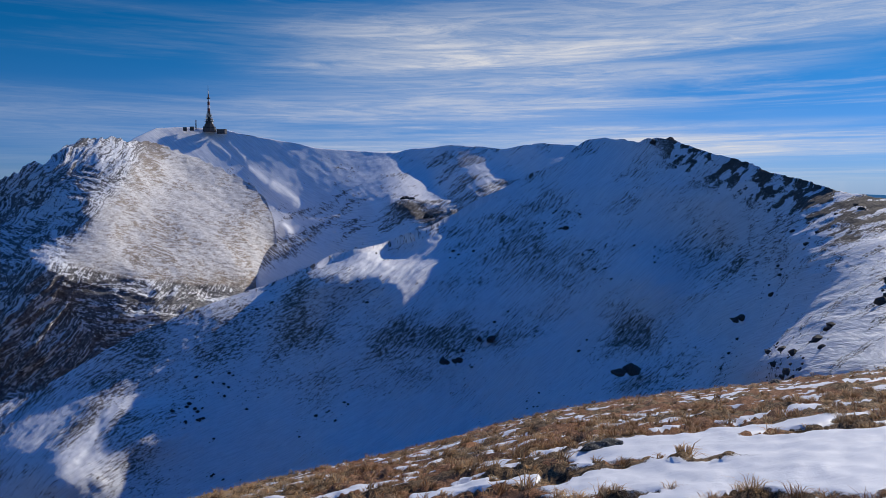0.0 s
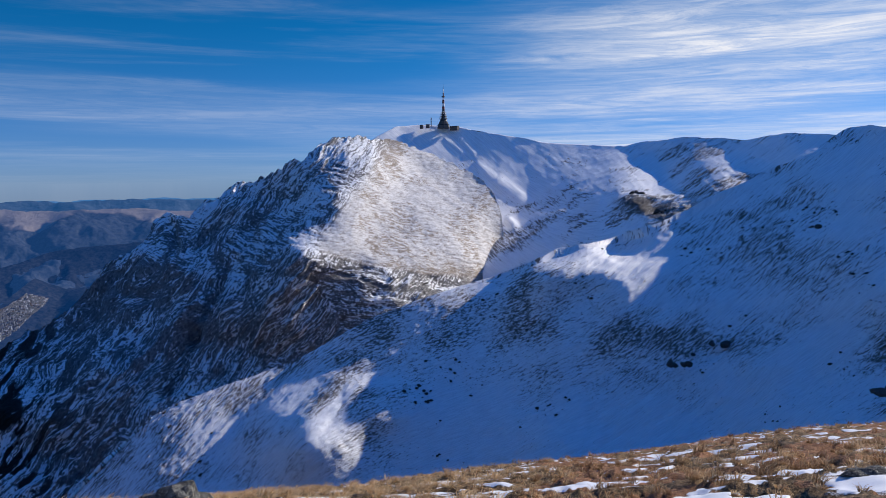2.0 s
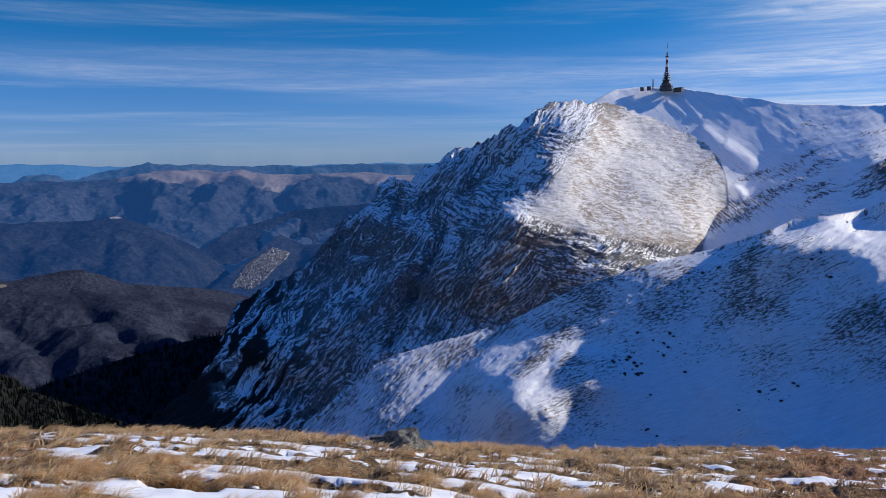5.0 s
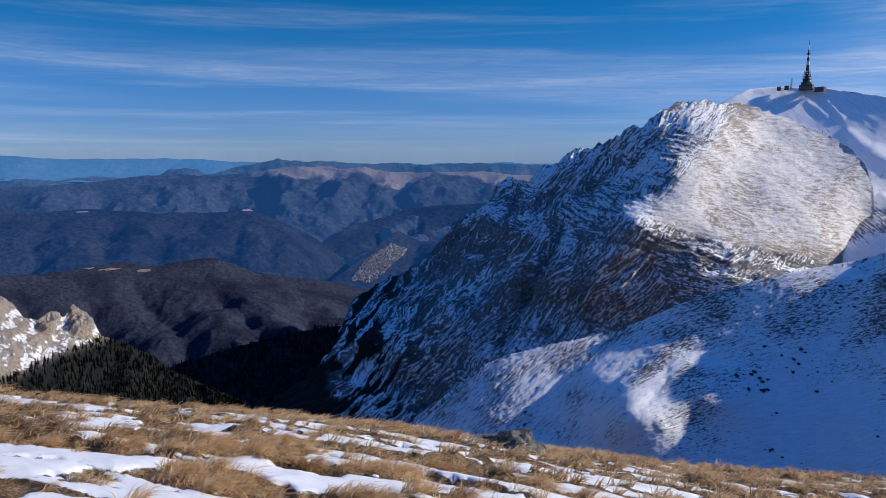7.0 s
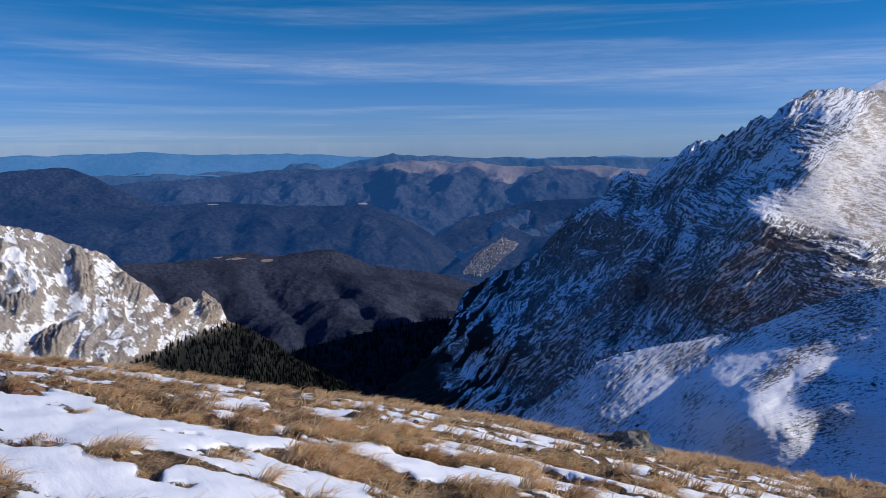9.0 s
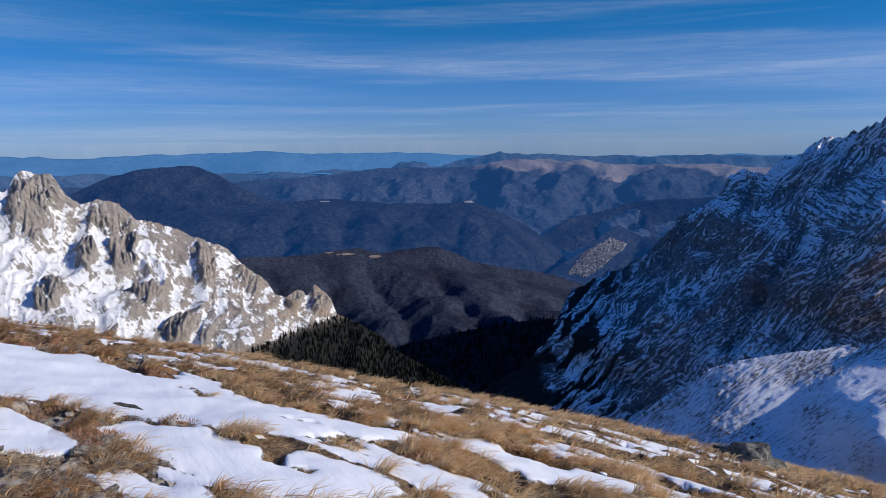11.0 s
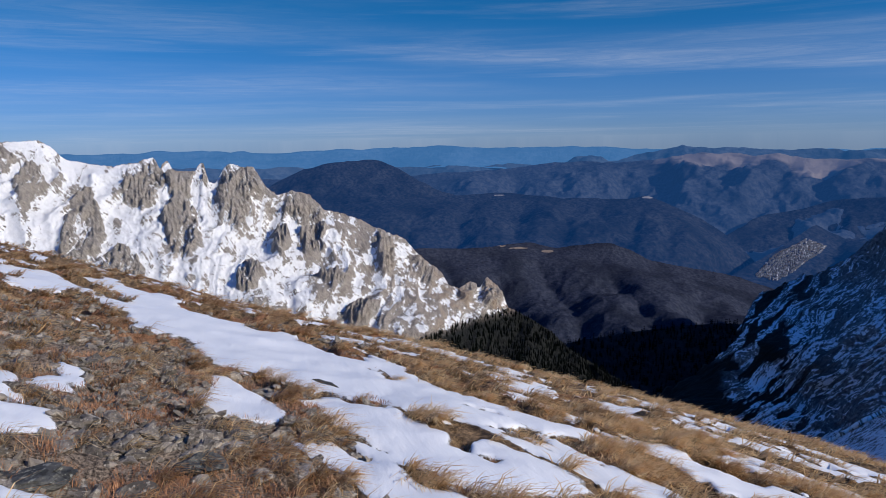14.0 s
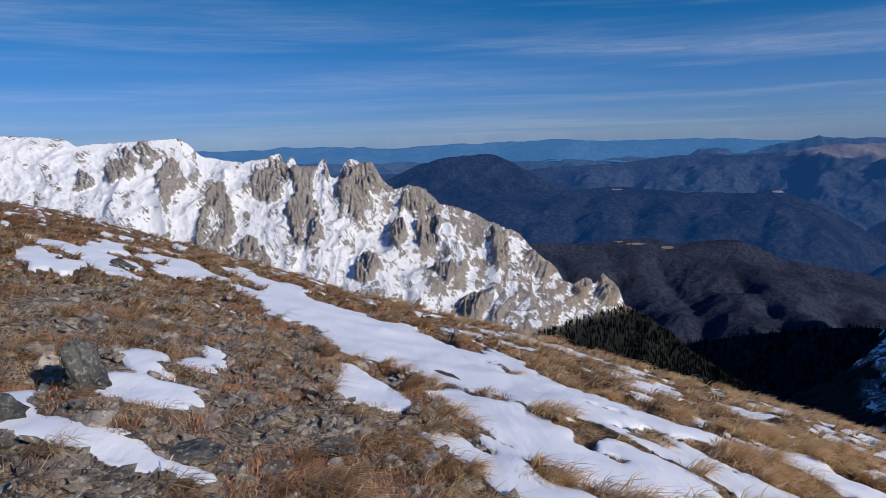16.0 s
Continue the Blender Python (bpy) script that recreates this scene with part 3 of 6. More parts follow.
FACE_BODY = [
    (13.39, 1050, -136.8, 0.00), (13.62, 1110, -93.0, 0.00), (15.18, 1100, -57.7, 0.00), (15.69, 1010, -106.6, 0.00),
    (16.75, 1190, 0.8, 0.00), (18.89, 1040, -52.8, 0.00), (19.04, 935, -117.5, 0.10), (20.75, 1140, 9.8, 0.00),
    (22.83, 1000, -48.8, 0.00), (22.98, 900, -102.9, 0.10), (23.41, 1090, 29.1, 0.20), (26.49, 980, -25.2, 0.30),
    (26.64, 900, -73.8, 0.05), (29.33, 880, -82.1, 0.40),
]
CLIFF_BODY = [
    (19.09, 930, -136.4, 0.60), (19.12, 906, -150.2, 0.80), (24.92, 885, -112.7, 0.50), (24.97, 872, -130.8, 1.00),
    (24.50, 860, -175.5, 1.00), (21.50, 880, -144.3, 0.90), (21.50, 864, -171.8, 0.90), (28.00, 874, -129.6, 1.00),
    (28.10, 862, -171.4, 1.00), (28.20, 850, -209.1, 1.00), (30.24, 1085, -28.7, 0.90), (30.90, 872, -121.7, 1.00),
    (31.00, 858, -166.1, 1.00), (32.02, 868, -204.4, 1.00), (32.30, 1055, -68.4, 1.00), (34.40, 985, -118.7, 1.00),
    (34.53, 1112, -29.5, 0.90), (35.00, 905, -195.8, 1.00), (36.55, 930, -172.1, 1.00), (38.75, 880, -234.9, 1.00),
    (38.87, 1030, -108.1, 1.00), (41.11, 1050, -152.3, 1.00), (43.36, 862, -267.7, 1.00), (43.37, 920, -216.8, 1.00),
] + [
    (33.50, 830, -234.5, 1.00), (38.30, 830, -253.4, 1.00), (42.00, 838, -276.3, 1.00),
    (45.21, 1080, -201.2, 1.00), (47.98, 1010, -237.2, 0.90), (48.02, 900, -301.6, 0.80),
    (50.29, 940, -250.8, 0.70), (50.38, 852, -318.1, 0.80), (52.64, 905, -300.1, 0.80), (56.31, 900, -326.7, 0.80),
]
FACE_FOOT = [
    (12.92, -0.163), (18.33, -0.181), (23.60, -0.212), (28.94, -0.266), (29.74, -0.277), (34.15, -0.299),
    (41.02, -0.345), (48.07, -0.439), (59.98, -0.424),
]
p, rock, nb = relief(FACE_CREST, lambda b: along(FACE_FOOT, b, 1), FACE_BODY + CLIFF_BODY, 12.4, 60.5, 0.065, 300, soft=0.10, jag=0.16, jag_scale=1.5, bend=0.9)
flat = p.reshape(-1, 3)
b, e = view(p)
run_a, cross_a = flow(p, [(12, 44), (34, 50), (46, 44), (60, 40)])
run_b, cross_b = flow(p, [(12, -9), (24, -10), (30, -14), (40, -12), (50, 10), (60, 20)])
wavy = 0.45 * fbm(flat / 60, 4)
cross_a, cross_b = cross_a + wavy, cross_b + 0.35 * wavy
rk = smooth(0.2, 0.6, rock.ravel() + 0.12 * fbm(flat / 40, 4))
gullies = fbm(np.stack([run_a * 0.16, cross_a * 0.55, run_a * 0 + 5], -1), 6, 0.55, ridged=True)
ledges = fbm(np.stack([run_b * 0.22, cross_b * 1.0, run_b * 0 + 2], -1), 6, 0.55, ridged=True)
ledge_w = smooth(0.1, 0.6, fbm(flat / 110 + 22, 3) + 0.45 * smooth(33, 27, b) * smooth(-6.5, -8.5, e) - 0.2 * smooth(36, 44, b))
# ribs and clefts of the wall: from bearing, height angle to bearing, height angle, half width in degrees, depth in metres
CLEFTS = [
    (35.7, -8.2, 37.5, -11.6, 0.55, -13.0), (37.5, -11.6, 39.4, -15.6, 0.60, -13.0), (34.2, -6.0, 35.4, -8.0, 0.40, -8.0),
    (40.3, -3.4, 41.0, -7.4, 0.80, 9.0), (38.6, -2.6, 38.4, -5.2, 0.30, -8.0), (43.8, -6.6, 42.0, -9.5, 1.00, 7.0),
    (33.0, -2.5, 34.6, -5.6, 0.70, 8.0), (30.6, -1.0, 31.9, -4.0, 0.60, 7.0), (36.6, -9.2, 41.5, -13.8, 0.35, 6.0),
    (34.4, -9.5, 35.6, -14.5, 0.50, 7.0), (31.2, -9.0, 32.5, -13.2, 0.50, 5.0),
]
carve = np.zeros(len(b))
for b1, e1, b2, e2, w, h in CLEFTS:
    t = np.clip(((b - b1) * (b2 - b1) + (e - e1) * (e2 - e1)) / ((b2 - b1) ** 2 + (e2 - e1) ** 2), 0, 1)
    gap = np.hypot(b - b1 - t * (b2 - b1), e - e1 - t * (e2 - e1)) + 0.4 * wavy
    carve += h * smooth(1.8 * w, 0.1 * w, gap)
carve *= smooth(0.1, 1.2, np.degrees(np.arctan(along(FACE_CREST, b, 2) / along(FACE_CREST, b, 1))) - e)
rough = (1 - ledge_w) * gullies + ledge_w * 0.7 * ledges + 0.35 * fbm(flat / np.array([60, 60, 90.0]), 5, 0.55, ridged=True)
p = shift(p, rk * ((8 - 3 * ledge_w) * (rough - 0.1) + carve) + (1 - rk) * (1.8 * fbm(flat / 55, 4) + 0.5 * fbm(np.stack([run_b * 0.6, cross_b * 3.4, run_b * 0 + 1], -1), 5)))
n = grid_normals(p)
top = np.degrees(np.arctan(along(FACE_CREST, b, 2) / along(FACE_CREST, b, 1))) - e
patches = fbm(flat / 55 + 2, 4)
# the face: thinner snow towards its upper brow and foot, a bare strip along the edge of the wall
brow = smooth(1.6, 0.2, np.abs((b - 26.4) * 0.66 + (e - 0.3) * 0.75) + 0.6 * wavy)
face = 0.64 - 0.16 * smooth(-0.2, 0.6, patches) - 0.30 * blob(b, e, 24.5, 2.6, 3.0, 0.9) - 0.20 * brow - 0.32 * smooth(-6.0, -8.4, e + 0.3 * wavy) + 0.10 * blob(b, e, 18, -1, 3, 4)
# the wall: snow on its shoulders and in the clefts, a bare dark band under the face
line = np.interp(b, [18.9, 21.5, 25.0, 28.4, 31], [-9.3, -8.75, -7.95, -7.4, -7.2])
band = smooth(0.35, 0.1, np.abs(e - line + 0.25 * wavy)) * smooth(31, 29, b)
cliff = (0.30 + 0.06 * smooth(33, 29, b) + 0.16 * smooth(2.4, 0.3, top) * smooth(27, 29, b) * smooth(46, 40, b) + 0.20 * smooth(0.45, 0.86, n[..., 2].ravel()) + 0.16 * patches - 0.10 * smooth(0, -8, carve)
         + 0.24 * blob(b, e, 30.0, -8.0, 2.4, 0.5) + 0.22 * blob(b, e, 34.3, -6.2, 0.5, 1.6) + 0.12 * smooth(-13, -17, e) * smooth(42, 47, b) - 0.28 * blob(b, e, 43.5, -8.5, 2.6, 2.2) - 0.35 * band)
pine = smooth(43, 50, b) * smooth(0.12, 0.22, 0.85 * fbm(np.stack([run_a * 0.36, cross_a * 0.75, run_a * 0 + 31], -1), 5, 0.6) + 0.40 * blob(b, e, 49.5, -15.6, 1.7, 1.1) + 0.35 * blob(b, e, 45.6, -10.5, 2.0, 0.35) + 0.3 * blob(b, e, 50.5, -12.5, 1.5, 0.6) + 0.2 * smooth(51, 56, b))
# pine dark spread over the sunlit wall foot, standing in for shade too
pine = np.maximum(pine, smooth(54.6, 55.8, b) * smooth(-14.5, -16.0, e))
pine = np.maximum(pine, smooth(52.4, 53.6, b + 2 * wavy) * smooth(-16.8, -17.8, e))
m_cliff = cliff_mat("snowy_cliff", (0.065, 0.065, 0.069), (0.31, 0.305, 0.31), 0.3, (0.42, 0.35, 0.28))
turf = smooth(0.26, 0.10, rock.ravel() + 0.10 * wavy) * smooth(-0.25, 0.05, e - line + 0.2 * wavy)
snow = turf * face + (1 - turf) * cliff - 0.9 * pine
front = p
mountain("mountain_face", p, {"snow": snow, "wood": pine, "turf": turf, "ledge": ledge_w, "run_a": run_a, "cross_a": cross_a, "run_b": run_b, "cross_b": cross_b}, m_cliff, "mountain with a wind-scoured snow face above dark rock cliffs")

# ---- the hill with the tower and the basin behind the spur ----
HILL_CREST = [
    (-13.05, 900, 18.1), (-11.32, 950, 46.7), (-10.02, 1000, 53.3), (-7.84, 1050, 58.9), (-6.52, 1100, 59.5),
    (-4.75, 1200, 57.8), (-2.97, 1270, 66.4), (-0.74, 1330, 72.0), (2.39, 1390, 69.2), (3.73, 1400, 62.3),
    (6.39, 1430, 67.1), (9.89, 1440, 74.3), (12.45, 1450, 87.7), (14.97, 1500, 101.4), (16.61, 1500, 110.9),
    (19.82, 1500, 116.1), (21.58, 1480, 110.4), (23.13, 1450, 88.9), (24.50, 1430, 52.8), (26.42, 1400, 2.5),
]
HILL_BODY = [
    (-7.41, 980, 28.1, 0.30), (-5.20, 1000, 13.6, 0.60), (-2.96, 950, -1.5, 0.50), (0.64, 900, -36.2, 0.90),
    (1.07, 1160, -1.6, 0.00), (2.88, 1050, -17.5, 0.70), (3.79, 1000, -32.1, 0.80), (3.82, 850, -67.1, 0.00),
    (5.54, 1260, 8.6, 0.00), (6.51, 945, -66.7, 0.20), (7.36, 1110, -43.7, 0.10), (9.97, 1280, -20.1, 0.00),
    (10.07, 1020, -86.9, 0.10), (11.77, 1190, -64.0, 0.10), (13.40, 1340, 0.1, 0.00), (15.67, 1110, -100.3, 0.10),
    (16.99, 1060, -135.3, 0.10),
]
HILL_FOOT = [
    (-13.06, 0.003), (-5.20, -0.019), (2.02, -0.089), (10.13, -0.134), (19.14, -0.173), (26.63, -0.077),
]
p, rock, nb = relief(HILL_CREST, lambda b: along(HILL_FOOT, b, 1), HILL_BODY, -13, 26.5, 0.08, 130, soft=0.3)
flat = p.reshape(-1, 3)
rk = smooth(0.42, 0.95, rock.ravel() + 0.12 * fbm(flat / 30, 4))
# a snow spine below the summit dome, and drift folds beside it
spine = np.zeros(len(flat))
b, e = view(p)
for b1, e1, b2, e2, w, h in ((15.0, 1.1, 13.4, -0.3, 0.30, 2.5), (13.4, -0.3, 11.9, -1.4, 0.45, 4.5), (12.6, -3.4, 12.3, -3.7, 0.30, 5), (17.6, 3.2, 16.4, 2.3, 0.14, 1.5), (16.4, 3.2, 15.4, 2.1, 0.14, 1.5)):
    t = np.clip(((b - b1) * (b2 - b1) + (e - e1) * (e2 - e1)) / ((b2 - b1) ** 2 + (e2 - e1) ** 2), 0, 1)
    spine = np.maximum(spine, h * smooth(2.0 * w, 0.1 * w, np.hypot(b - b1 - t * (b2 - b1), e - e1 - t * (e2 - e1))))
p = shift(p, 1.1 * fbm(flat / 80, 4) + 0.4 * streaks(p, -40, 0.3, 1.3, 2.0, 4) + rk * 6 * fbm(flat / 45, 5, 0.55, ridged=True) + spine + 0.3 * fbm(flat / 30 + 4, 4, 0.5))
b, e = view(p)
run, cross = flow(p, [(-14, 40), (4, 34), (8, -20), (14, -42), (27, -42)])
snow = 0.95 - 0.62 * rk
tuft = 0.15 + 0.8 * fbm(flat / 60 + 9, 4) + 0.5 * blob(b, e, 13.5, -5, 3, 1.6) + 0.5 * blob(b, e, 8, -3, 4, 1.0) + 0.3 * smooth(4, -2, b) - 0.8 * smooth(1.0, 2.4, e) * smooth(2, 6, b)
mountain("mountain_summit", p, {"snow": snow, "tuft": np.clip(tuft, -0.3, 1.0), "run_a": run, "cross_a": cross}, m_bowl, "rounded snow summit and shaded basin below the tower")

# ---- the rocky ridge with pinnacles ----
RIDGE_CREST = [
    (57.17, 607, -229.6), (62.25, 624, -204.2), (65.30, 634, -186.6), (66.64, 639, -173.0), (68.42, 645, -162.2),
    (70.21, 651, -153.5), (70.66, 653, -138.1), (71.33, 655, -133.3), (71.91, 657, -126.9), (72.46, 659, -136.8),
    (73.36, 662, -132.1), (74.05, 664, -138.0), (74.95, 667, -135.8), (75.62, 670, -122.6), (76.98, 674, -112.3),
    (78.54, 679, -91.0), (79.21, 682, -88.4), (79.93, 684, -85.8), (81.01, 688, -80.4), (81.90, 691, -73.9),
    (83.69, 697, -66.7), (84.80, 701, -63.9), (85.88, 704, -50.0), (87.20, 709, -45.9), (88.32, 713, -49.5),
    (89.16, 716, -41.0), (89.96, 718, -22.6),
] + [
    (90.61, 720, -22.5), (91.67, 724, -18.3), (92.12, 726, -22.0), (92.83, 728, -37.3), (93.33, 730, -35.5),
    (93.59, 731, -17.7), (93.88, 732, -17.6), (94.26, 733, -25.8), (94.89, 735, -25.6), (95.72, 738, -25.3),
    (96.08, 739, -14.7), (96.38, 740, -16.8), (96.69, 741, -22.2), (97.08, 742, -10.5), (98.13, 746, -16.2),
    (99.34, 750, -17.4), (99.75, 752, -19.4), (101.30, 757, -16.1), (102.81, 762, -11.7), (103.67, 765, 0.6),
    (104.38, 767, 6.7), (106.02, 773, 5.7), (107.80, 779, 4.7), (111.19, 790, 2.3), (112.00, 790, 9.9),
    (125.00, 820, 23.1), (140.00, 830, 16.1),
]
RIDGE_BODY = [
    (67.95, 585, -182.8, 0.30), (72.47, 622, -154.5, 0.70), (72.48, 564, -167.9, 0.40), (77.02, 609, -131.0, 0.70),
    (77.07, 528, -139.5, 0.60), (83.81, 632, -98.1, 0.70), (83.97, 545, -128.8, 0.60), (88.21, 680, -76.6, 0.80),
    (88.38, 590, -103.8, 0.50), (88.48, 546, -117.8, 0.50), (94.72, 659, -70.5, 0.80), (95.00, 577, -106.2, 0.45),
    (100.87, 664, -66.7, 0.70), (101.10, 592, -90.2, 0.60), (108.06, 710, -30.4, 0.45), (108.28, 640, -53.8, 0.30),
]
p, rock, nb = relief(RIDGE_CREST, brow_tan, RIDGE_BODY, 60, 122, 0.06, 250, soft=0.05, jag=0.05, jag_scale=4.0, bend=1.0)
flat = p.reshape(-1, 3)
b, e = view(p)
rk = smooth(0.2, 0.75, rock.ravel())
v = np.broadcast_to(np.clip((np.arange(p.shape[0]) - nb) / (p.shape[0] - nb - 1), 0, 1)[:, None], p.shape[:2]).ravel()
warp = 0.8 * fbm(flat / 90, 3)
ribs = fbm(np.stack([b * 0.34 + 0.10 * e + 0.6 * warp, e * 0.05, b * 0 + 1.7], -1), 2, 0.45, ridged=True)
knobs = fbm(flat / np.array([26, 26, 40.0]), 5, 0.5, ridged=True)
# buttresses: bearing, height angle, half width, half height in degrees
BUTTRESSES = [
    (102.04, -5.80, 1.17, 2.03), (98.03, -2.85, 1.08, 1.62), (95.39, -3.39, 0.81, 2.03), (95.60, -6.63, 0.99, 2.16),
    (93.64, -2.38, 0.45, 1.26), (91.50, -3.99, 1.17, 2.79), (89.91, -2.72, 0.72, 1.71), (86.35, -4.93, 1.53, 1.08),
    (85.80, -7.77, 0.99, 1.35), (108.49, -1.58, 0.99, 1.35), (106.68, -0.98, 0.54, 0.99), (105.69, -3.31, 0.54, 0.81),
    (104.99, -2.42, 0.63, 0.90), (102.95, -7.40, 0.81, 1.80), (100.13, -9.32, 1.35, 1.35), (80.15, -8.63, 0.63, 2.03),
    (82.14, -13.96, 1.35, 1.13), (88.27, -7.89, 0.54, 1.35), (73.59, -12.09, 0.63, 1.17), (71.78, -12.31, 0.72, 1.58),
    (96.73, -1.84, 0.45, 1.35), (110.81, -2.75, 0.63, 0.63), (90.87, -10.87, 0.90, 0.81), (84.34, -11.20, 1.13, 0.90),
    (76.99, -10.49, 1.13, 1.13),
]
wob_b, wob_e = b + 0.35 * fbm(flat / 30, 4), e + 0.5 * fbm(flat / 30 + 7, 4)
wall = np.zeros(len(b))
for cb, ce, wb, we in BUTTRESSES:
    wall = np.maximum(wall, smooth(1.25, 0.75, np.sqrt(((wob_b - cb) / wb) ** 2 + ((wob_e - ce) / we) ** 2)))
edge = smooth(0.0, 0.14, v)
down = fbm(np.stack([b * 0.85 + 0.25 * e + 0.6 * warp, e * 0.5 + 0.5 * warp, b * 0 + 5.0], -1), 6, 0.62)
crack = fbm(np.stack([b * 2.6 + 0.3 * warp, e * 0.7, b * 0 + 9.0], -1), 5, 0.6, ridged=True)
wall = np.clip(wall + 0.55 * smooth(0.1, 0.7, wall) * down, 0, 1)
p = shift(p, edge * (9 * (ribs - 0.1) + 1.0 * down + 2.4 * (knobs - 0.1)) + wall * (4.5 + 3.5 * crack) * (0.35 + 0.65 * edge) + 0.35 * fbm(flat / 5, 3, 0.6))
n = grid_normals(p)
broken = smooth(91, 80, b) * smooth(-0.4, 0.5, down + 0.7 * fbm(flat / 14, 4))
grit = fbm(flat / 5.0, 4, 0.65)
small = smooth(0.12, 0.5, fbm(flat / np.array([13, 13, 22.0]) + 6, 5, 0.62) + 0.35 * down) * (0.45 + 0.55 * smooth(96, 80, b))
snow = 0.71 + 0.75 * (np.clip(n[..., 2].ravel(), 0, 0.75) - 0.6) - 0.30 * smooth(0.05, 0.8, down) - 0.16 * smooth(0.0, 0.8, grit) - 0.52 * wall - 0.44 * broken - 0.42 * small
# dark forest floor below this line; its colour also paints the missing cast shadow
wood = smooth(0.6, -0.6, e - np.interp(b, [62, 66, 70, 74, 79, 84], [-9, -12.6, -14.0, -15.2, -17.0, -22]))
snow = snow - 0.55 * wood
ridge = p
m_ridge = limestone_mat("snowy_limestone", 0.35)
run, cross = flow(p, [(58, -38), (75, -45), (88, -60), (100, -55), (125, -35)])
low_end = smooth(79, 74, b) * smooth(0.15, 0.6, fbm(flat / 16 + 12, 4) + 0.3)
mountain("mountain_ridge", p, {"snow": snow + 0.07 - 0.17 * smooth(85, 75, b) + 0.08 * smooth(100, 106, b), "wood": wood, "turf": np.clip(0.18 * broken + 0.55 * low_end, 0, 1), "run_a": run, "cross_a": cross + 0.8 * warp}, m_ridge, "jagged limestone ridge with snow gullies and rock pinnacles")

# ---- wooded hills and the far ranges ----
def hill(name, crest, body, drop, b0, b1, step, rows, amp, size, material, label, bald=None, back=0.1, reach=0.72, category="hill", spots=(), ribs=()):
    crest = list(crest)
    if not body:
        body = [(b, dd * (1 - (1 - reach) * f), z - drop * f, 0) for b, dd, z in crest[:: max(1, len(crest) // 8)] for f in (0.5, 1.0)]
    foot = [(b, (z - drop - EYE[2]) / (dd * reach)) for b, dd, z in crest]
    p, rock, nb = relief(crest, lambda b: along(foot, b, 1), body, b0, b1, step, rows, soft=0.5, jag=0.02, jag_scale=1.0, back=back, bend=2.0)
    flat = p.reshape(-1, 3)
    ridges = fbm(flat / np.array([size, size, size * 1.5]), 5, 0.5, ridged=True)
    v = np.broadcast_to(np.linspace(0, 1, p.shape[0])[:, None], p.shape[:2]).ravel()
    vb, ve = view(p)
    bent = 0.5 * fbm(flat / (size * 0.8) + 3, 4)
    swell = np.zeros(len(flat))
    for b1, e1, b2, e2, w, h in ribs:
        t = np.clip(((vb - b1) * (b2 - b1) + (ve - e1) * (e2 - e1)) / ((b2 - b1) ** 2 + (e2 - e1) ** 2), 0, 1)
        gap = np.abs(np.hypot(vb - b1 - t * (b2 - b1), ve - e1 - t * (e2 - e1)) + 0.5 * bent)
        swell = np.maximum(swell, h * smooth(2.4 * w, 0.0, gap))
    p = shift(p, (amp * (ridges - 0.35) + swell) * (0.15 + 0.85 * smooth(0.05, 0.3, v)))
    attrs = {"bald": (bald - v * 2.6 + 0.5 * fbm(flat / (size * 1.5), 3) - smooth(58, 66, np.degrees(np.arctan2(-flat[:, 0], flat[:, 1]))) * (0.6 if bald > 0.65 else 0)) if bald else np.zeros(len(flat))}
    vb, ve = view(p)
    for cb, ce, wb, we in spots:
        attrs["bald"] = np.maximum(attrs["bald"], smooth(1.6, 0.7, np.hypot((vb - cb) / wb, (ve - ce) / we)))
    ob = new(name, grid_mesh(name, p, attrs))
    ob.data.materials.append(material)
    tagged(ob, label, category, kind="structure")
    return p


# clearings: bearing, height angle, half width, half height in degrees
CLEARINGS_NEAR = [
    (67.01, -9.04, 0.63, 0.18), (69.33, -8.79, 0.99, 0.11), (70.66, -8.61, 0.45, 0.09),
]
CLEARINGS_MID = [
    (59.36, -4.74, 0.72, 0.18), (70.88, -4.52, 0.72, 0.11), (71.84, -3.85, 0.54, 0.09), (58.18, -3.53, 1.80, 0.14),
]
HILL_VALLEY = [
    (43.36, 1150, -347.2), (50.63, 1200, -300.9), (53.57, 1200, -296.6), (56.23, 1190, -302.7), (59.41, 1180, -312.6),
    (62.31, 1170, -323.1), (65.31, 1150, -332.1), (74.80, 1150, -373.6),
]
HILL_NEAR = [
    (44.29, 1900, -417.3), (50.08, 1900, -379.6), (52.25, 1900, -355.2), (53.74, 1900, -343.2), (56.40, 1880, -327.7),
    (59.17, 1860, -309.8), (60.40, 1850, -285.6), (62.06, 1850, -265.7), (63.73, 1850, -269.6), (66.28, 1850, -282.2),
    (68.45, 1850, -265.3), (71.10, 1800, -268.2), (73.79, 1780, -271.8), (76.96, 1750, -263.2), (81.08, 1700, -272.0),
    (101.03, 1700, -236.6),
]
HILL_NEAR_BODY = [
    (51.67, 1400, -374.7, 0.00), (53.60, 1600, -374.6, 0.00), (57.49, 1600, -346.6, 0.00),
    (59.41, 1400, -371.2, 0.00), (61.51, 1500, -365.9, 0.00), (63.58, 1380, -394.3, 0.00),
    (65.80, 1620, -349.0, 0.00), (67.96, 1450, -395.8, 0.00), (72.46, 1650, -331.8, 0.00),
    (83.98, 1500, -369.5, 0.00),
]
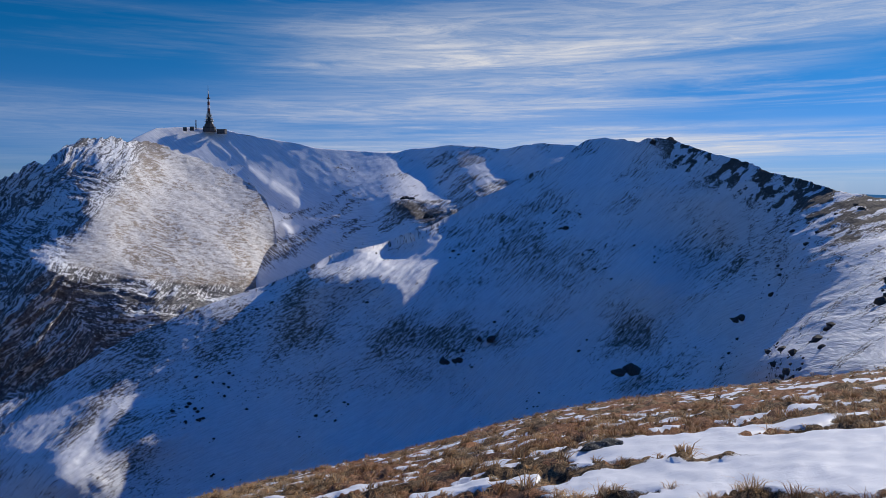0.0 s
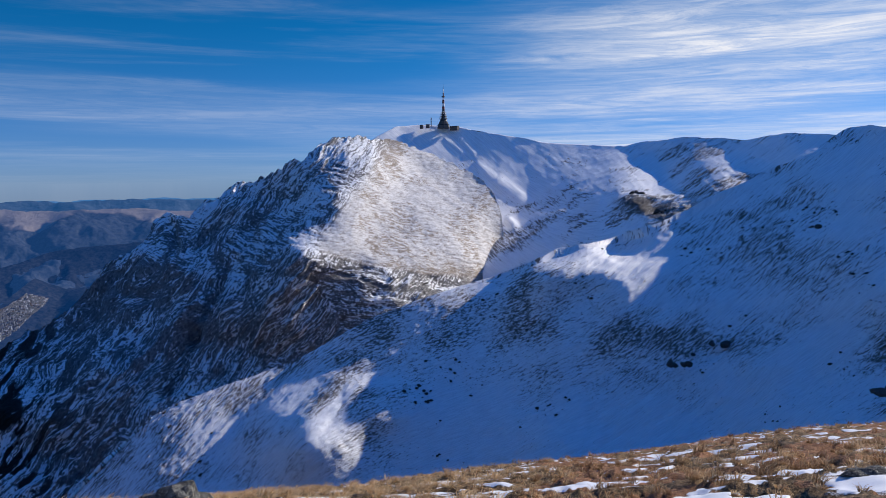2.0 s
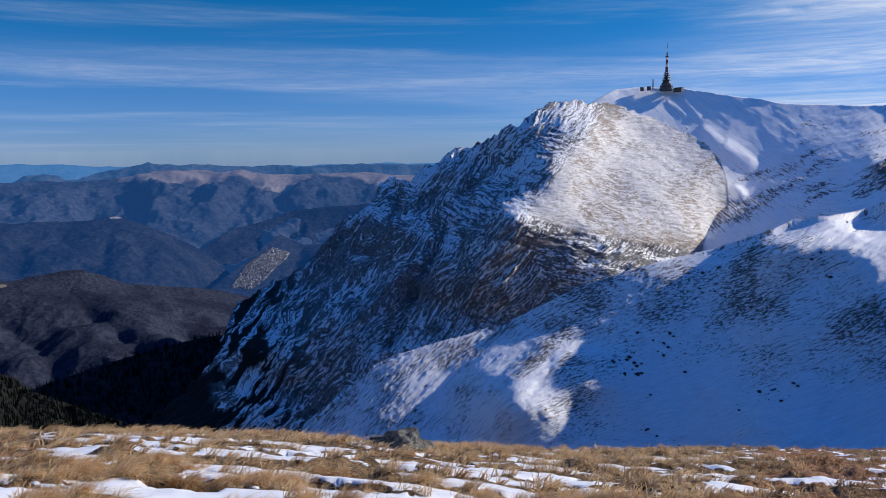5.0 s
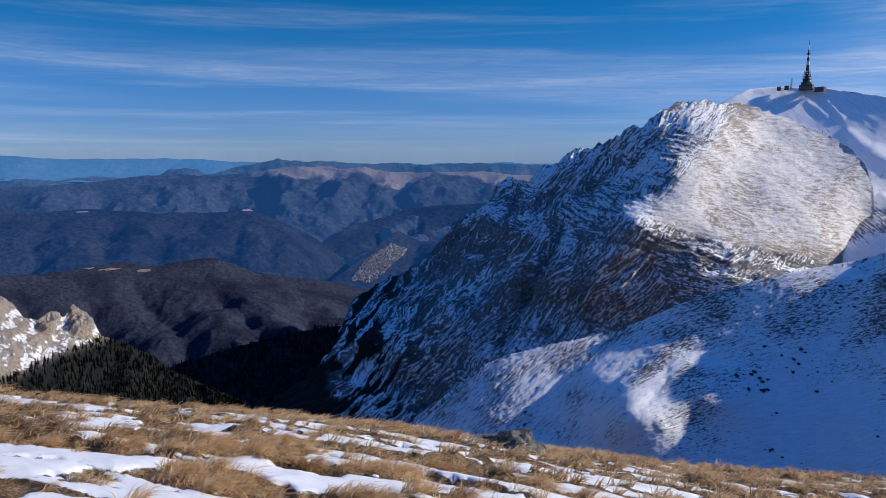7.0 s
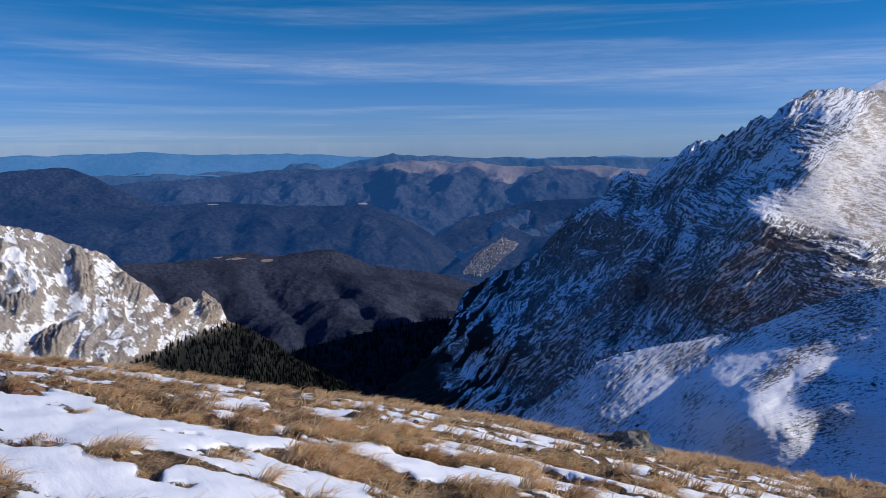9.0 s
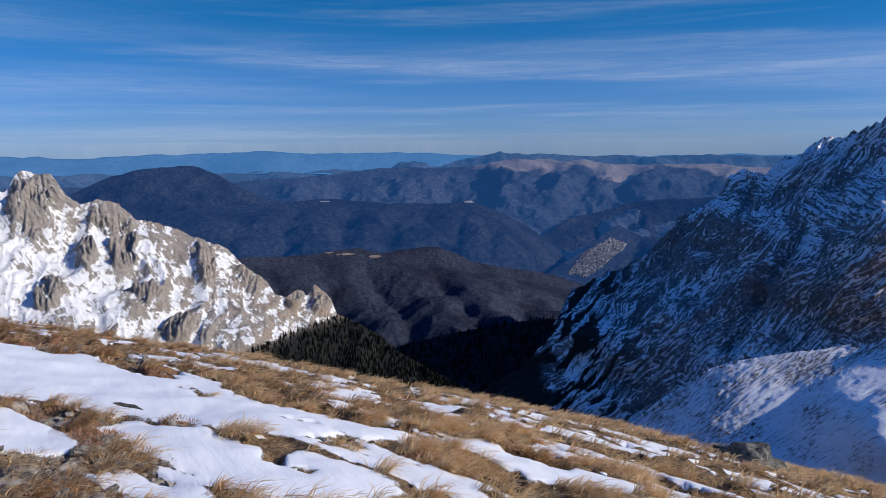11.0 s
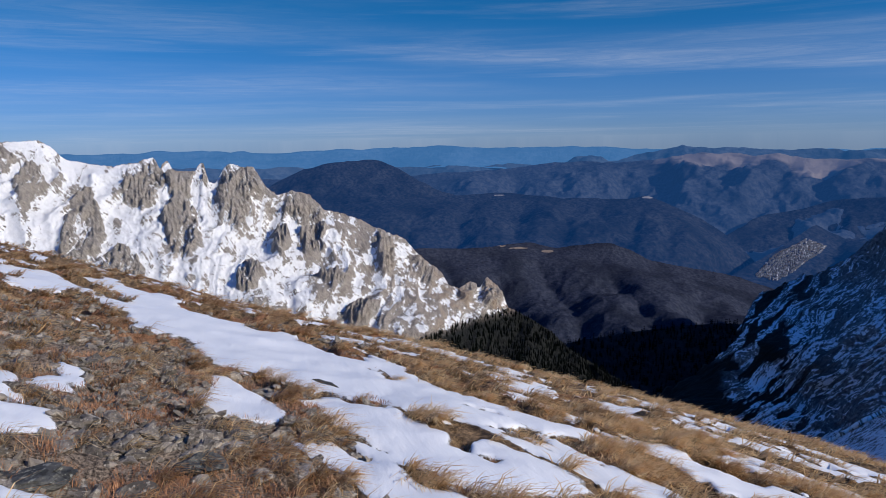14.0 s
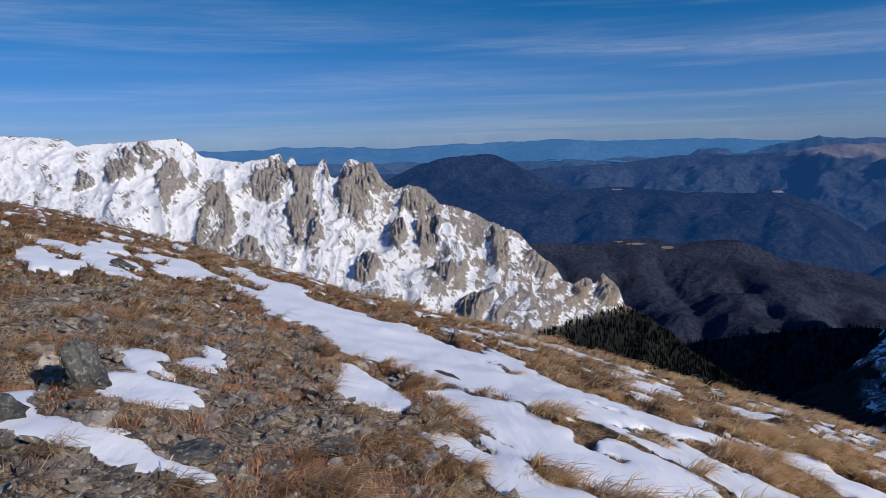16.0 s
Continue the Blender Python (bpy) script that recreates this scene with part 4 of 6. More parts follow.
HILL_MID = [
    (50.84, 2400, -431.1), (52.36, 2500, -372.7), (53.87, 2550, -322.6), (56.17, 2580, -265.7), (58.13, 2600, -229.1),
    (59.36, 2600, -208.4), (60.51, 2600, -216.3), (62.55, 2600, -220.4), (65.90, 2600, -216.1), (70.22, 2650, -198.2),
    (74.65, 2600, -201.6), (79.15, 2550, -207.6), (83.67, 2500, -217.9), (100.77, 2400, -192.4),
]
HILL_MID_BODY = [
    (55.66, 2150, -349.7, 0.00), (59.63, 2200, -297.5, 0.00), (63.75, 2300, -278.9, 0.00),
    (70.21, 2100, -304.8, 0.00), (74.67, 2350, -265.4, 0.00), (79.22, 2150, -290.9, 0.00),
]
HILL_TOWN = [
    (30.16, 3000, -195.3), (36.68, 3000, -200.0), (40.24, 3000, -220.2), (43.40, 3000, -230.4), (46.10, 3000, -244.6),
    (48.81, 2950, -279.5), (51.51, 2900, -312.3), (54.20, 2600, -355.6),
]
HILL_BALD = [
    (30.21, 3500, -143.0), (37.60, 3500, -127.9), (40.27, 3500, -112.3), (42.51, 3500, -107.2), (45.20, 3500, -115.5),
    (47.88, 3500, -112.8), (50.55, 3550, -92.1), (52.31, 3550, -100.1), (54.05, 3600, -81.8), (54.13, 3600, -89.2),
    (56.34, 3600, -87.1), (57.85, 3600, -106.2), (59.80, 3600, -117.5), (61.79, 3600, -128.9), (63.84, 3600, -121.6),
    (66.35, 3600, -121.7), (68.06, 3600, -136.3), (71.09, 3550, -152.8), (74.63, 3500, -162.7), (77.76, 3500, -177.7),
    (80.91, 3500, -189.4), (100.61, 3500, -153.1),
]
HILL_DARK = [
    (73.31, 3000, -250.4), (75.98, 3000, -201.0), (77.76, 3050, -154.6), (79.09, 3100, -114.4), (80.20, 3100, -88.9),
    (81.31, 3100, -82.6), (82.66, 3100, -83.1), (84.00, 3100, -88.4), (86.24, 3050, -114.3), (88.04, 3000, -151.3),
    (89.85, 3000, -210.7),
]
RANGE_MID = [
    (30.24, 4300, -104.6), (36.29, 4300, -94.0), (40.28, 4300, -88.3), (43.40, 4300, -95.4), (46.98, 4300, -95.5),
    (50.54, 4300, -88.7), (53.07, 4300, -78.4), (55.24, 4300, -75.4), (57.12, 4300, -57.4), (58.64, 4300, -92.1),
    (60.60, 4300, -120.9), (62.20, 4300, -144.3), (63.44, 4300, -107.7), (64.68, 4300, -115.6), (65.51, 4300, -146.8),
    (67.63, 4300, -160.4), (70.22, 4300, -163.5), (72.41, 4300, -170.3), (74.62, 4300, -156.9), (77.75, 4300, -168.4),
    (83.57, 4300, -167.4), (104.36, 4300, -114.9),
]
RANGE_FAR = [
    (-180.00, 4750, -81.3), (-30.00, 4750, -81.3), (15.00, 4750, -73.0), (48.36, 4750, -106.1), (61.82, 4750, -79.6),
    (65.95, 4750, -65.4), (70.22, 4750, -68.3), (73.72, 4750, -58.0), (75.49, 4750, -47.3), (79.06, 4750, -54.8),
    (83.52, 4750, -60.3), (87.95, 4750, -79.8), (93.95, 4750, -48.0), (95.62, 4750, -47.7), (99.29, 4750, -59.7),
    (102.78, 4750, -54.1), (115.00, 4750, -64.7), (180.00, 4750, -81.3),
]
# spurs of the wooded hills: from bearing, height angle to bearing, height angle, half width in degrees, height in metres
SPURS_NEAR = [
    (66.0, -8.4, 65.3, -10.9, 1.2, 21), (65.3, -10.9, 60.5, -15.8, 1.2, 24), (61.1, -8.6, 60.0, -11.0, 1.0, 18),
    (60.0, -11.0, 57.0, -14.6, 1.1, 21), (54.5, -10.6, 53.4, -13.4, 1.0, 15), (70.2, -8.8, 69.4, -11.2, 1.2, 18),
    (69.4, -11.2, 66.6, -14.8, 1.1, 21), (57.6, -9.8, 56.4, -12.0, 0.8, 13), (74.0, -9.2, 72.5, -12.5, 1.3, 20),
    (78.0, -9.2, 76.5, -13.0, 1.3, 20), (82.0, -9.6, 80.5, -13.0, 1.3, 20),
]
SPURS_MID = [
    (59.7, -4.7, 61.9, -6.8, 1.0, 25), (61.9, -6.8, 63.8, -8.6, 0.9, 22), (59.7, -4.7, 57.6, -6.1, 0.8, 22),
    (57.6, -6.1, 54.8, -8.2, 0.9, 22), (59.5, -5.0, 58.9, -8.4, 0.8, 20), (66.5, -5.0, 67.6, -7.9, 1.0, 20),
    (63.4, -5.2, 64.6, -6.8, 0.6, 14), (71.0, -4.7, 72.0, -7.8, 1.1, 22), (75.0, -4.9, 76.2, -8.0, 1.1, 20),
    (79.5, -5.2, 80.5, -8.2, 1.2, 20), (56.2, -6.6, 56.8, -8.8, 0.7, 16),
]
SPURS_BALD = [
    (50.6, -1.6, 52.2, -3.4, 0.9, 40), (47.9, -1.9, 49.0, -3.6, 0.8, 36), (54.0, -1.4, 56.4, -3.0, 0.9, 40),
    (45.2, -1.95, 46.0, -3.6, 0.8, 33), (42.5, -1.8, 43.4, -3.6, 0.9, 33), (57.6, -1.8, 60.0, -3.3, 0.8, 30),
    (62.0, -2.1, 64.0, -3.6, 0.9, 26), (66.3, -2.0, 68.0, -3.8, 0.9, 26), (71.0, -2.6, 73.0, -4.2, 0.9, 23),
]
# valley spruce, darkened in its base colour for the cliffs' shadow
m_forest0 = forest_mat("spruce_forest", (0.014, 0.018, 0.022), (0.040, 0.045, 0.052), 0.12)
# no emission here: haze is mixed into the beech hill's blue base colour
m_forest1 = forest_mat("bare_beech_hazed", (0.020, 0.026, 0.046), (0.049, 0.056, 0.082), 0.12, bald=(0.19, 0.155, 0.135))
# the far ones emit a faint blue that stands in for airy haze
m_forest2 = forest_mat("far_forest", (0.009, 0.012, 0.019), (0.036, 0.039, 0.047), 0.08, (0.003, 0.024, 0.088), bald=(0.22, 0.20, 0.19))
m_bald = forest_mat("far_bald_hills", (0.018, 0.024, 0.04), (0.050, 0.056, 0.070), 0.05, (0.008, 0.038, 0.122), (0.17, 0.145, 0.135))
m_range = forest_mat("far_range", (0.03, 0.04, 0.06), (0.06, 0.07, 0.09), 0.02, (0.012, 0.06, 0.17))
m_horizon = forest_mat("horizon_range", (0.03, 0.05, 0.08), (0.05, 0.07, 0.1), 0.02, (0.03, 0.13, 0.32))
valley = hill("hill_valley", HILL_VALLEY, None, 160, 46, 92, 0.15, 60, 14, 120, m_forest0, "dark spruce forest on the shaded valley floor", reach=0.8)
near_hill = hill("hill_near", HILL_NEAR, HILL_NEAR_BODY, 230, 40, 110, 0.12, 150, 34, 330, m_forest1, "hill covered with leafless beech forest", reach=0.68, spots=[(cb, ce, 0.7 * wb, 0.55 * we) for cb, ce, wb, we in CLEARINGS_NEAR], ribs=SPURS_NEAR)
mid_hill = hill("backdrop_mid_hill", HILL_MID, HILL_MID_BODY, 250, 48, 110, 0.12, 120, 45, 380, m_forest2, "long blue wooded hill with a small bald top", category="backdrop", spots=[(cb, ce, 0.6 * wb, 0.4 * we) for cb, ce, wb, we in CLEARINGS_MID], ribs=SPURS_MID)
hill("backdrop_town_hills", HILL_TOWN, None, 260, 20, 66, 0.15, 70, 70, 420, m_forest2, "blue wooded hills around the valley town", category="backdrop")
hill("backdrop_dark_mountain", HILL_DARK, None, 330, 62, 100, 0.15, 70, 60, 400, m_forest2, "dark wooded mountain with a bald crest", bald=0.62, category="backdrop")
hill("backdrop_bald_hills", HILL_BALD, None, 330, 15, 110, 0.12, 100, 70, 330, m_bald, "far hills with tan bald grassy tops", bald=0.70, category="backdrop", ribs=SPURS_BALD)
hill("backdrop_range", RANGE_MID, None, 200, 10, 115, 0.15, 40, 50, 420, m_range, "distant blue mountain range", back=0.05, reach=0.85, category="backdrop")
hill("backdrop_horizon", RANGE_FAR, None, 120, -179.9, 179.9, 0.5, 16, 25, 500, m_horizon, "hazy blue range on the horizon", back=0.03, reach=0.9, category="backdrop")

# ---- ground sheet: near slope, running out to the valley and the horizon ----
# snow patches as strokes: from x, y to x, y, half width
PATCHES = [
    (-17.33, -3.41, -13.08, -1.50, 0.70), (-13.08, -1.50, -8.82, 0.22, 1.10), (-8.82, 0.22, -7.54, 0.98, 0.90),
    (-7.54, 0.98, -6.80, 1.63, 0.50), (-6.84, 0.29, -5.31, 0.82, 0.30), (-5.31, 0.82, -4.76, 1.09, 0.35),
    (-4.62, 1.05, -4.76, 1.66, 0.35), (-14.01, -6.45, -12.91, -4.90, 0.60), (-17.34, -6.30, -17.81, -6.08, 0.40),
    (-15.88, -4.79, -14.30, -3.73, 0.60), (-7.45, -0.72, -6.40, -0.45, 0.16), (-6.45, -0.55, -6.00, -0.42, 0.20),
    (-5.12, -2.12, -4.95, -1.92, 0.24), (-5.15, -1.95, -5.22, -1.78, 0.08), (-4.62, -2.62, -4.20, -2.42, 0.14),
    (-4.20, -2.42, -4.06, -2.04, 0.13), (-4.02, -1.87, -3.78, -1.66, 0.10), (-3.78, -1.66, -3.74, -1.36, 0.09),
    (-4.74, -0.16, -4.62, -0.02, 0.06),
]
STREAKS = [
    (-6.28, 0.55, -5.52, 0.96, 0.25), (-6.75, 2.53, -6.52, 2.97, 0.22), (-6.55, 3.51, -5.69, 3.95, 0.22),
    (-5.69, 3.95, -5.02, 4.42, 0.22), (-11.20, 3.64, -11.04, 4.15, 0.30), (-9.74, 4.71, -8.01, 4.50, 0.30),
    (-8.11, 6.54, -7.28, 7.16, 0.30), (-5.38, 1.44, -5.01, 1.79, 0.20), (-6.43, 3.62, -5.43, 3.82, 0.30),
    (-6.99, 2.59, -6.57, 3.07, 0.30), (-5.57, 4.50, -5.04, 4.96, 0.25), (0.12, 11.69, 0.90, 11.96, 0.40),
    (1.65, 17.36, 1.90, 16.65, 0.40), (-5.78, 9.03, -4.32, 10.06, 0.30), (4.14, 11.89, 6.07, 9.45, 1.60),
    (2.80, 9.03, 4.91, 7.52, 1.00), (11.22, 29.15, 17.15, 27.83, 0.80), (4.06, 13.35, 6.98, 13.44, 0.70),
    (0.70, 11.52, 1.40, 11.05, 0.40),
]


def tussock(x, y):
    """Height share of the grass tussocks, drawn out along the slope; 0 in the gaps between them."""
    c, sn = np.cos(radians(28)), np.sin(radians(28))
    q = np.stack([(x * c + y * sn) / 0.85, (-x * sn + y * c) / 0.42, x * 0 + 4], -1)
    return smooth(-0.20, 0.45, fbm(q, 3, 0.5) + 0.35 * fbm(q * 0.22 + 5, 2))


def snow_at(x, y):
    """How deep inside a snow patch a place of the near slope is: over 0.5 is snow."""
    flat = np.stack([x, y, x * 0], -1)
    wob = 0.42 * fbm(flat / 1.3, 4) + 0.12 * fbm(flat / 0.35 + 9, 3)
    best = np.full(len(x), -1.0)
    for x1, y1, x2, y2, w in PATCHES + STREAKS:
        dx, dy = x2 - x1, y2 - y1
        t = np.clip(((x - x1) * dx + (y - y1) * dy) / (dx * dx + dy * dy + 1e-6), 0, 1)
        gap = np.hypot(x - x1 - t * dx, y - y1 - t * dy)
        best = np.maximum(best, (w - gap) / (0.5 * w + 0.15) + 0.08 * (w < 0.25))
    r = np.hypot(x, y)
    b = np.degrees(np.arctan2(-x, y))
    # small drifts that run down wind, fewer on the gravel
    c, s = np.cos(radians(20)), np.sin(radians(20))
    drift = fbm(np.stack([(x * c + y * s) / 2.6, (-x * s + y * c) / 0.8, x * 0 + 2], -1), 4)
    few = 0.30 * smooth(84, 96, b) * smooth(16, 9, r)
    gap = smooth(0.45, 0.0, tussock(x, y))
    spots = (drift - 0.50 + 0.26 * gap + 0.20 * smooth(20, 35, b) * smooth(88, 78, b) - few - 0.10 * smooth(12, -5, b)) * 1.6
    return 0.5 + np.maximum(best + 1.2 * wob, spots) * 0.9


def ground_at(x, y):
    """Height of the near slope with its humps and the snow that lies on it."""
    x, y = np.atleast_1d(np.asarray(x, float)), np.atleast_1d(np.asarray(y, float))
    r, b = np.hypot(x, y), np.degrees(np.arctan2(-x, y))
    flat = np.stack([x, y, x * 0], -1)
    near = 1 - smooth(60, 120, r)
    right = smooth(28, 8, b)
    hump = 0.10 * fbm(flat / 2.6, 3) + 0.05 * fbm(flat / 0.6 + 5, 3) + right * 0.10 * fbm(flat / 1.1 + 8, 5, 0.62)
    heap = smooth(0.22, 0.58, snow_at(x, y))
    lump = 0.012 * fbm(flat / 0.12, 2)
    clump = (0.03 + 0.15 * smooth(3, 8, r)) * (tussock(x, y) - 0.75) * (1 - 0.6 * smooth(86, 97, b) * smooth(13, 8, r))
    return ground_z(b, r) + near * smooth(0.5, 3, r) * (hump * (1 - 0.6 * heap) + 0.035 * heap + (lump + clump) * (1 - heap))


radii = np.concatenate([[0.05, 0.4], np.geomspace(0.8, 75, 330), np.geomspace(80, 4900, 45)])
fine_b = np.concatenate([np.arange(-180, -46, 2.0), np.arange(-46, 130, 0.32), np.arange(130, 180, 2.0)])
bb, rr = np.meshgrid(fine_b, radii)
gp = polar(bb, rr, rr * 0)
flat = gp.reshape(-1, 3)
near = 1 - smooth(60, 120, rr.ravel())
gp[..., 2] = ground_at(flat[:, 0], flat[:, 1]).reshape(rr.shape)
flat = gp.reshape(-1, 3)
near_b = bb.ravel()
gravel = smooth(150, 128, near_b) * smooth(86, 97, near_b + 5 * fbm(flat * [0.4, 0.4, 0], 3)) * smooth(13, 7, rr.ravel() + 2 * fbm(flat * [0.5, 0.5, 0] + 4, 3))
heath = smooth(165, 140, np.abs(near_b)) * smooth(-0.1, 0.35, fbm(flat / np.array([1.8, 1.8, 40]) + 12, 4)) * smooth(70, 92, near_b) + 0.9 * smooth(20, 2, near_b) * smooth(-0.35, 0.2, fbm(flat / np.array([3.0, 3.0, 40]) + 2, 4))


def ground_mat():
    m, nt, bsdf = shader("alpine_ground")
    g = Nodes(nt)
    fine, mid, wide = g.noise(38, 6, 0.7), g.noise(7, 5, 0.65), g.noise(0.7, 4, 0.6)
    soil = g.mix(g.span(mid, 0.35, 0.65), (0.050, 0.030, 0.017), (0.42, 0.27, 0.14))
    soil = g.mix(g.span(wide, 0.45, 0.65, 0, 0.7), soil, g.mix(g.span(fine, 0.35, 0.65), (0.10, 0.062, 0.032), (0.38, 0.26, 0.14)))
    soil = g.mix(g.span(fine, 0.38, 0.60, 0.75, 0.0), soil, (0.035, 0.022, 0.014))
    scree = g.mix(g.span(fine, 0.35, 0.7), (0.030, 0.021, 0.016), (0.42, 0.33, 0.25))
    moss = g.mix(g.span(fine, 0.3, 0.7), (0.050, 0.024, 0.013), (0.44, 0.22, 0.115))
    col = g.mix(g.span(g.math("ADD", g.attr("heath"), g.math("MULTIPLY", g.math("SUBTRACT", mid, 0.5), 1.2)), 0.4, 0.6), soil, moss)
    col = g.mix(g.span(g.math("ADD", g.attr("gravel"), g.math("MULTIPLY", g.math("SUBTRACT", mid, 0.5), 1.4)), 0.4, 0.6), col, scree)
    snow = g.mix(wide, SNOW_A, SNOW_B)
    lift = g.math("ADD", g.math("MULTIPLY", mid, 0.5), g.math("MULTIPLY", fine, 0.5))
    fac = g.span(g.math("ADD", g.attr("snow"), g.math("MULTIPLY", g.math("SUBTRACT", lift, 0.5), 0.5)), 0.46, 0.54)
    nt.links.new(g.mix(fac, col, snow), bsdf.inputs["Base Color"])
    g.put(bsdf.inputs["Roughness"], g.span(fac, 0, 1, 0.95, 0.45))
    bsdf.inputs["Specular IOR Level"].default_value = 0.3
    rip = g.noise(2.2, 4, 0.55, (1, 4.5, 1), 20)
    h = g.math("ADD", g.math("MULTIPLY", lift, g.span(fac, 0, 1, 0.08, 0.008)), g.math("MULTIPLY", rip, g.span(fac, 0, 1, 0.0, 0.010)))
    nt.links.new(g.bump(h, 1.0, 0.9), bsdf.inputs["Normal"])
    return m


ob = new("ground", grid_mesh("ground", gp, {"snow": snow_at(flat[:, 0], flat[:, 1]) * near, "gravel": gravel, "heath": heath}, closed=True))
ob.data.materials.append(ground_mat())
tagged(ob, "alpine slope with dry grass, gravel and snow patches", "ground", kind="structure")


# ---- grass ----
def straw_mat():
    m, nt, bsdf = shader("dry_straw")
    g = Nodes(nt)
    wide, mid = g.noise(0.9, 3, 0.6), g.noise(9, 3, 0.6)
    col = g.mix(g.span(mid, 0.3, 0.7), (0.74, 0.43, 0.17), (1.0, 0.78, 0.45))
    col = g.mix(g.span(g.attr("rust"), 0.40, 1.1, 0, 0.85), col, (0.37, 0.17, 0.062))
    col = g.mix(g.span(wide, 0.5, 0.72, 0, 0.30), col, (0.18, 0.11, 0.05))
    # darker brown towards the roots, pale dry tips
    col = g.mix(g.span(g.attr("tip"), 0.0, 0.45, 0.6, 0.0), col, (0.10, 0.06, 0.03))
    nt.links.new(col, bsdf.inputs["Base Color"])
    bsdf.inputs["Roughness"].default_value = 0.75
    bsdf.inputs["Specular IOR Level"].default_value = 0.2
    thru = nt.nodes.new("ShaderNodeBsdfTranslucent")
    nt.links.new(col, thru.inputs["Color"])
    both = nt.nodes.new("ShaderNodeMixShader")
    both.inputs[0].default_value = 0.45
    nt.links.new(bsdf.outputs[0], both.inputs[1])
    nt.links.new(thru.outputs[0], both.inputs[2])
    nt.links.new(both.outputs[0], nt.nodes["Material Output"].inputs["Surface"])
    return m


def blades(base, height, width, lean_dir, lean, rust, seed):
    """Curved tapering blades at base (n, 3)."""
    rng = np.random.RandomState(seed)
    n = len(base)
    ang = lean_dir + rng.normal(0, 0.75, n)
    out = np.stack([np.cos(ang), np.sin(ang), 0 * ang], -1)
    side = np.stack([-np.sin(ang + rng.normal(0, 0.8, n)), np.cos(ang), 0 * ang], -1)
    side /= np.linalg.norm(side, axis=1, keepdims=True)
    h, w, l = height[:, None], width[:, None], lean[:, None]
    upv = np.array([0, 0, 1.0])
    verts = []
    for f, ww in ((0, 1.0), (0.55, 0.8)):
        c = base + out * (h * l * f ** 1.6) + upv * (h * (f - 0.42 * l * f * f))
        verts += [c - side * w * ww * 0.5, c + side * w * ww * 0.5]
    verts.append(base + out * (h * l) + upv * h * (1 - 0.55 * l))
    v = np.stack(verts, 1).reshape(-1, 3)
    k = np.arange(n)[:, None] * 5
    tri = np.array([[0, 1, 3], [0, 3, 2], [2, 3, 4]])
    f = (k[:, :, None] + tri[None]).reshape(-1, 3)
    return v, f, np.repeat(rust, 5), np.tile([0, 0, 0.55, 0.55, 1.0], n)


def scatter_tufts(count, r0, r1, b0, b1, seed, keep):
    rng = np.random.RandomState(seed)
    r = np.sqrt(r0 ** 2 + (r1 ** 2 - r0 ** 2) * rng.rand(count))
    b = b0 + (b1 - b0) * rng.rand(count)
    x, y = -np.sin(np.radians(b)) * r, np.cos(np.radians(b)) * r
    ok = (snow_at(x, y) < 0.5) & (rng.rand(count) < keep(x, y, r, b))
    return x[ok], y[ok], r[ok], b[ok]


WIND = math.atan2(heading(-30).y, heading(-30).x)  # the grass lies away from the wind


def cover(x, y, r, b):
    stony = smooth(86, 97, b) * smooth(13, 8, r)
    right = smooth(18, 0, b)
    return np.clip((0.06 + smooth(0.25, 0.75, tussock(x, y))) * (1 - 0.74 * stony) * (1 - 0.55 * right), 0, 1)


def grass(name, count, r0, r1, b0, b1, per, size, thick, seed, label):
    x, y, r, b = scatter_tufts(count, r0, r1, b0, b1, seed, cover)
    rng = np.random.RandomState(seed + 1)
    n = len(x)
    big = size * (0.55 + 0.75 * rng.rand(n))
    idx = np.repeat(np.arange(n), per)
    spread = big[idx] * 0.42 * np.sqrt(rng.rand(len(idx)))
    a = rng.rand(len(idx)) * 6.283
    bx, by = x[idx] + np.cos(a) * spread, y[idx] + np.sin(a) * spread
    z = ground_at(x, y)[idx] - 0.015
    slope = (ground_z(b, r * 1.02) - ground_z(b, r)) / (r * 0.02)
    z = z + slope[idx] * (np.hypot(bx, by) - r[idx])
    rust = np.clip(0.42 + 0.9 * fbm(np.stack([x / 1.1, y / 1.1, x * 0 + 3], -1), 3) + 0.25 * rng.normal(size=n) + 0.60 * smooth(78, 94, b) + 0.75 * smooth(20, 2, b) - 0.35, 0, 1)[idx] + 0.30 * rng.normal(size=len(idx))
    v, f, ru, tip = blades(np.stack([bx, by, z], -1), big[idx] * (0.6 + 0.6 * rng.rand(len(idx))), thick * (0.6 + 0.8 * rng.rand(len(idx))), WIND,
                      0.85 + 0.65 * rng.rand(len(idx)), rust, seed + 2)
    me = raw_mesh(name, v, f, {"rust": ru, "tip": tip})
    me.materials.append(m_straw)
    return tagged(new(name, me), label, "grass", kind="stuff")


m_straw = straw_mat()
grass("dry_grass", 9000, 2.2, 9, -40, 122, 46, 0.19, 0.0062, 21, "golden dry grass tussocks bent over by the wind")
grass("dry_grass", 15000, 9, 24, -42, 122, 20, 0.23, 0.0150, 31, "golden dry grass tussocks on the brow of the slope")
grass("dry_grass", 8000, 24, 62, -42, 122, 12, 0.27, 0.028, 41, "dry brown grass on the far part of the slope")


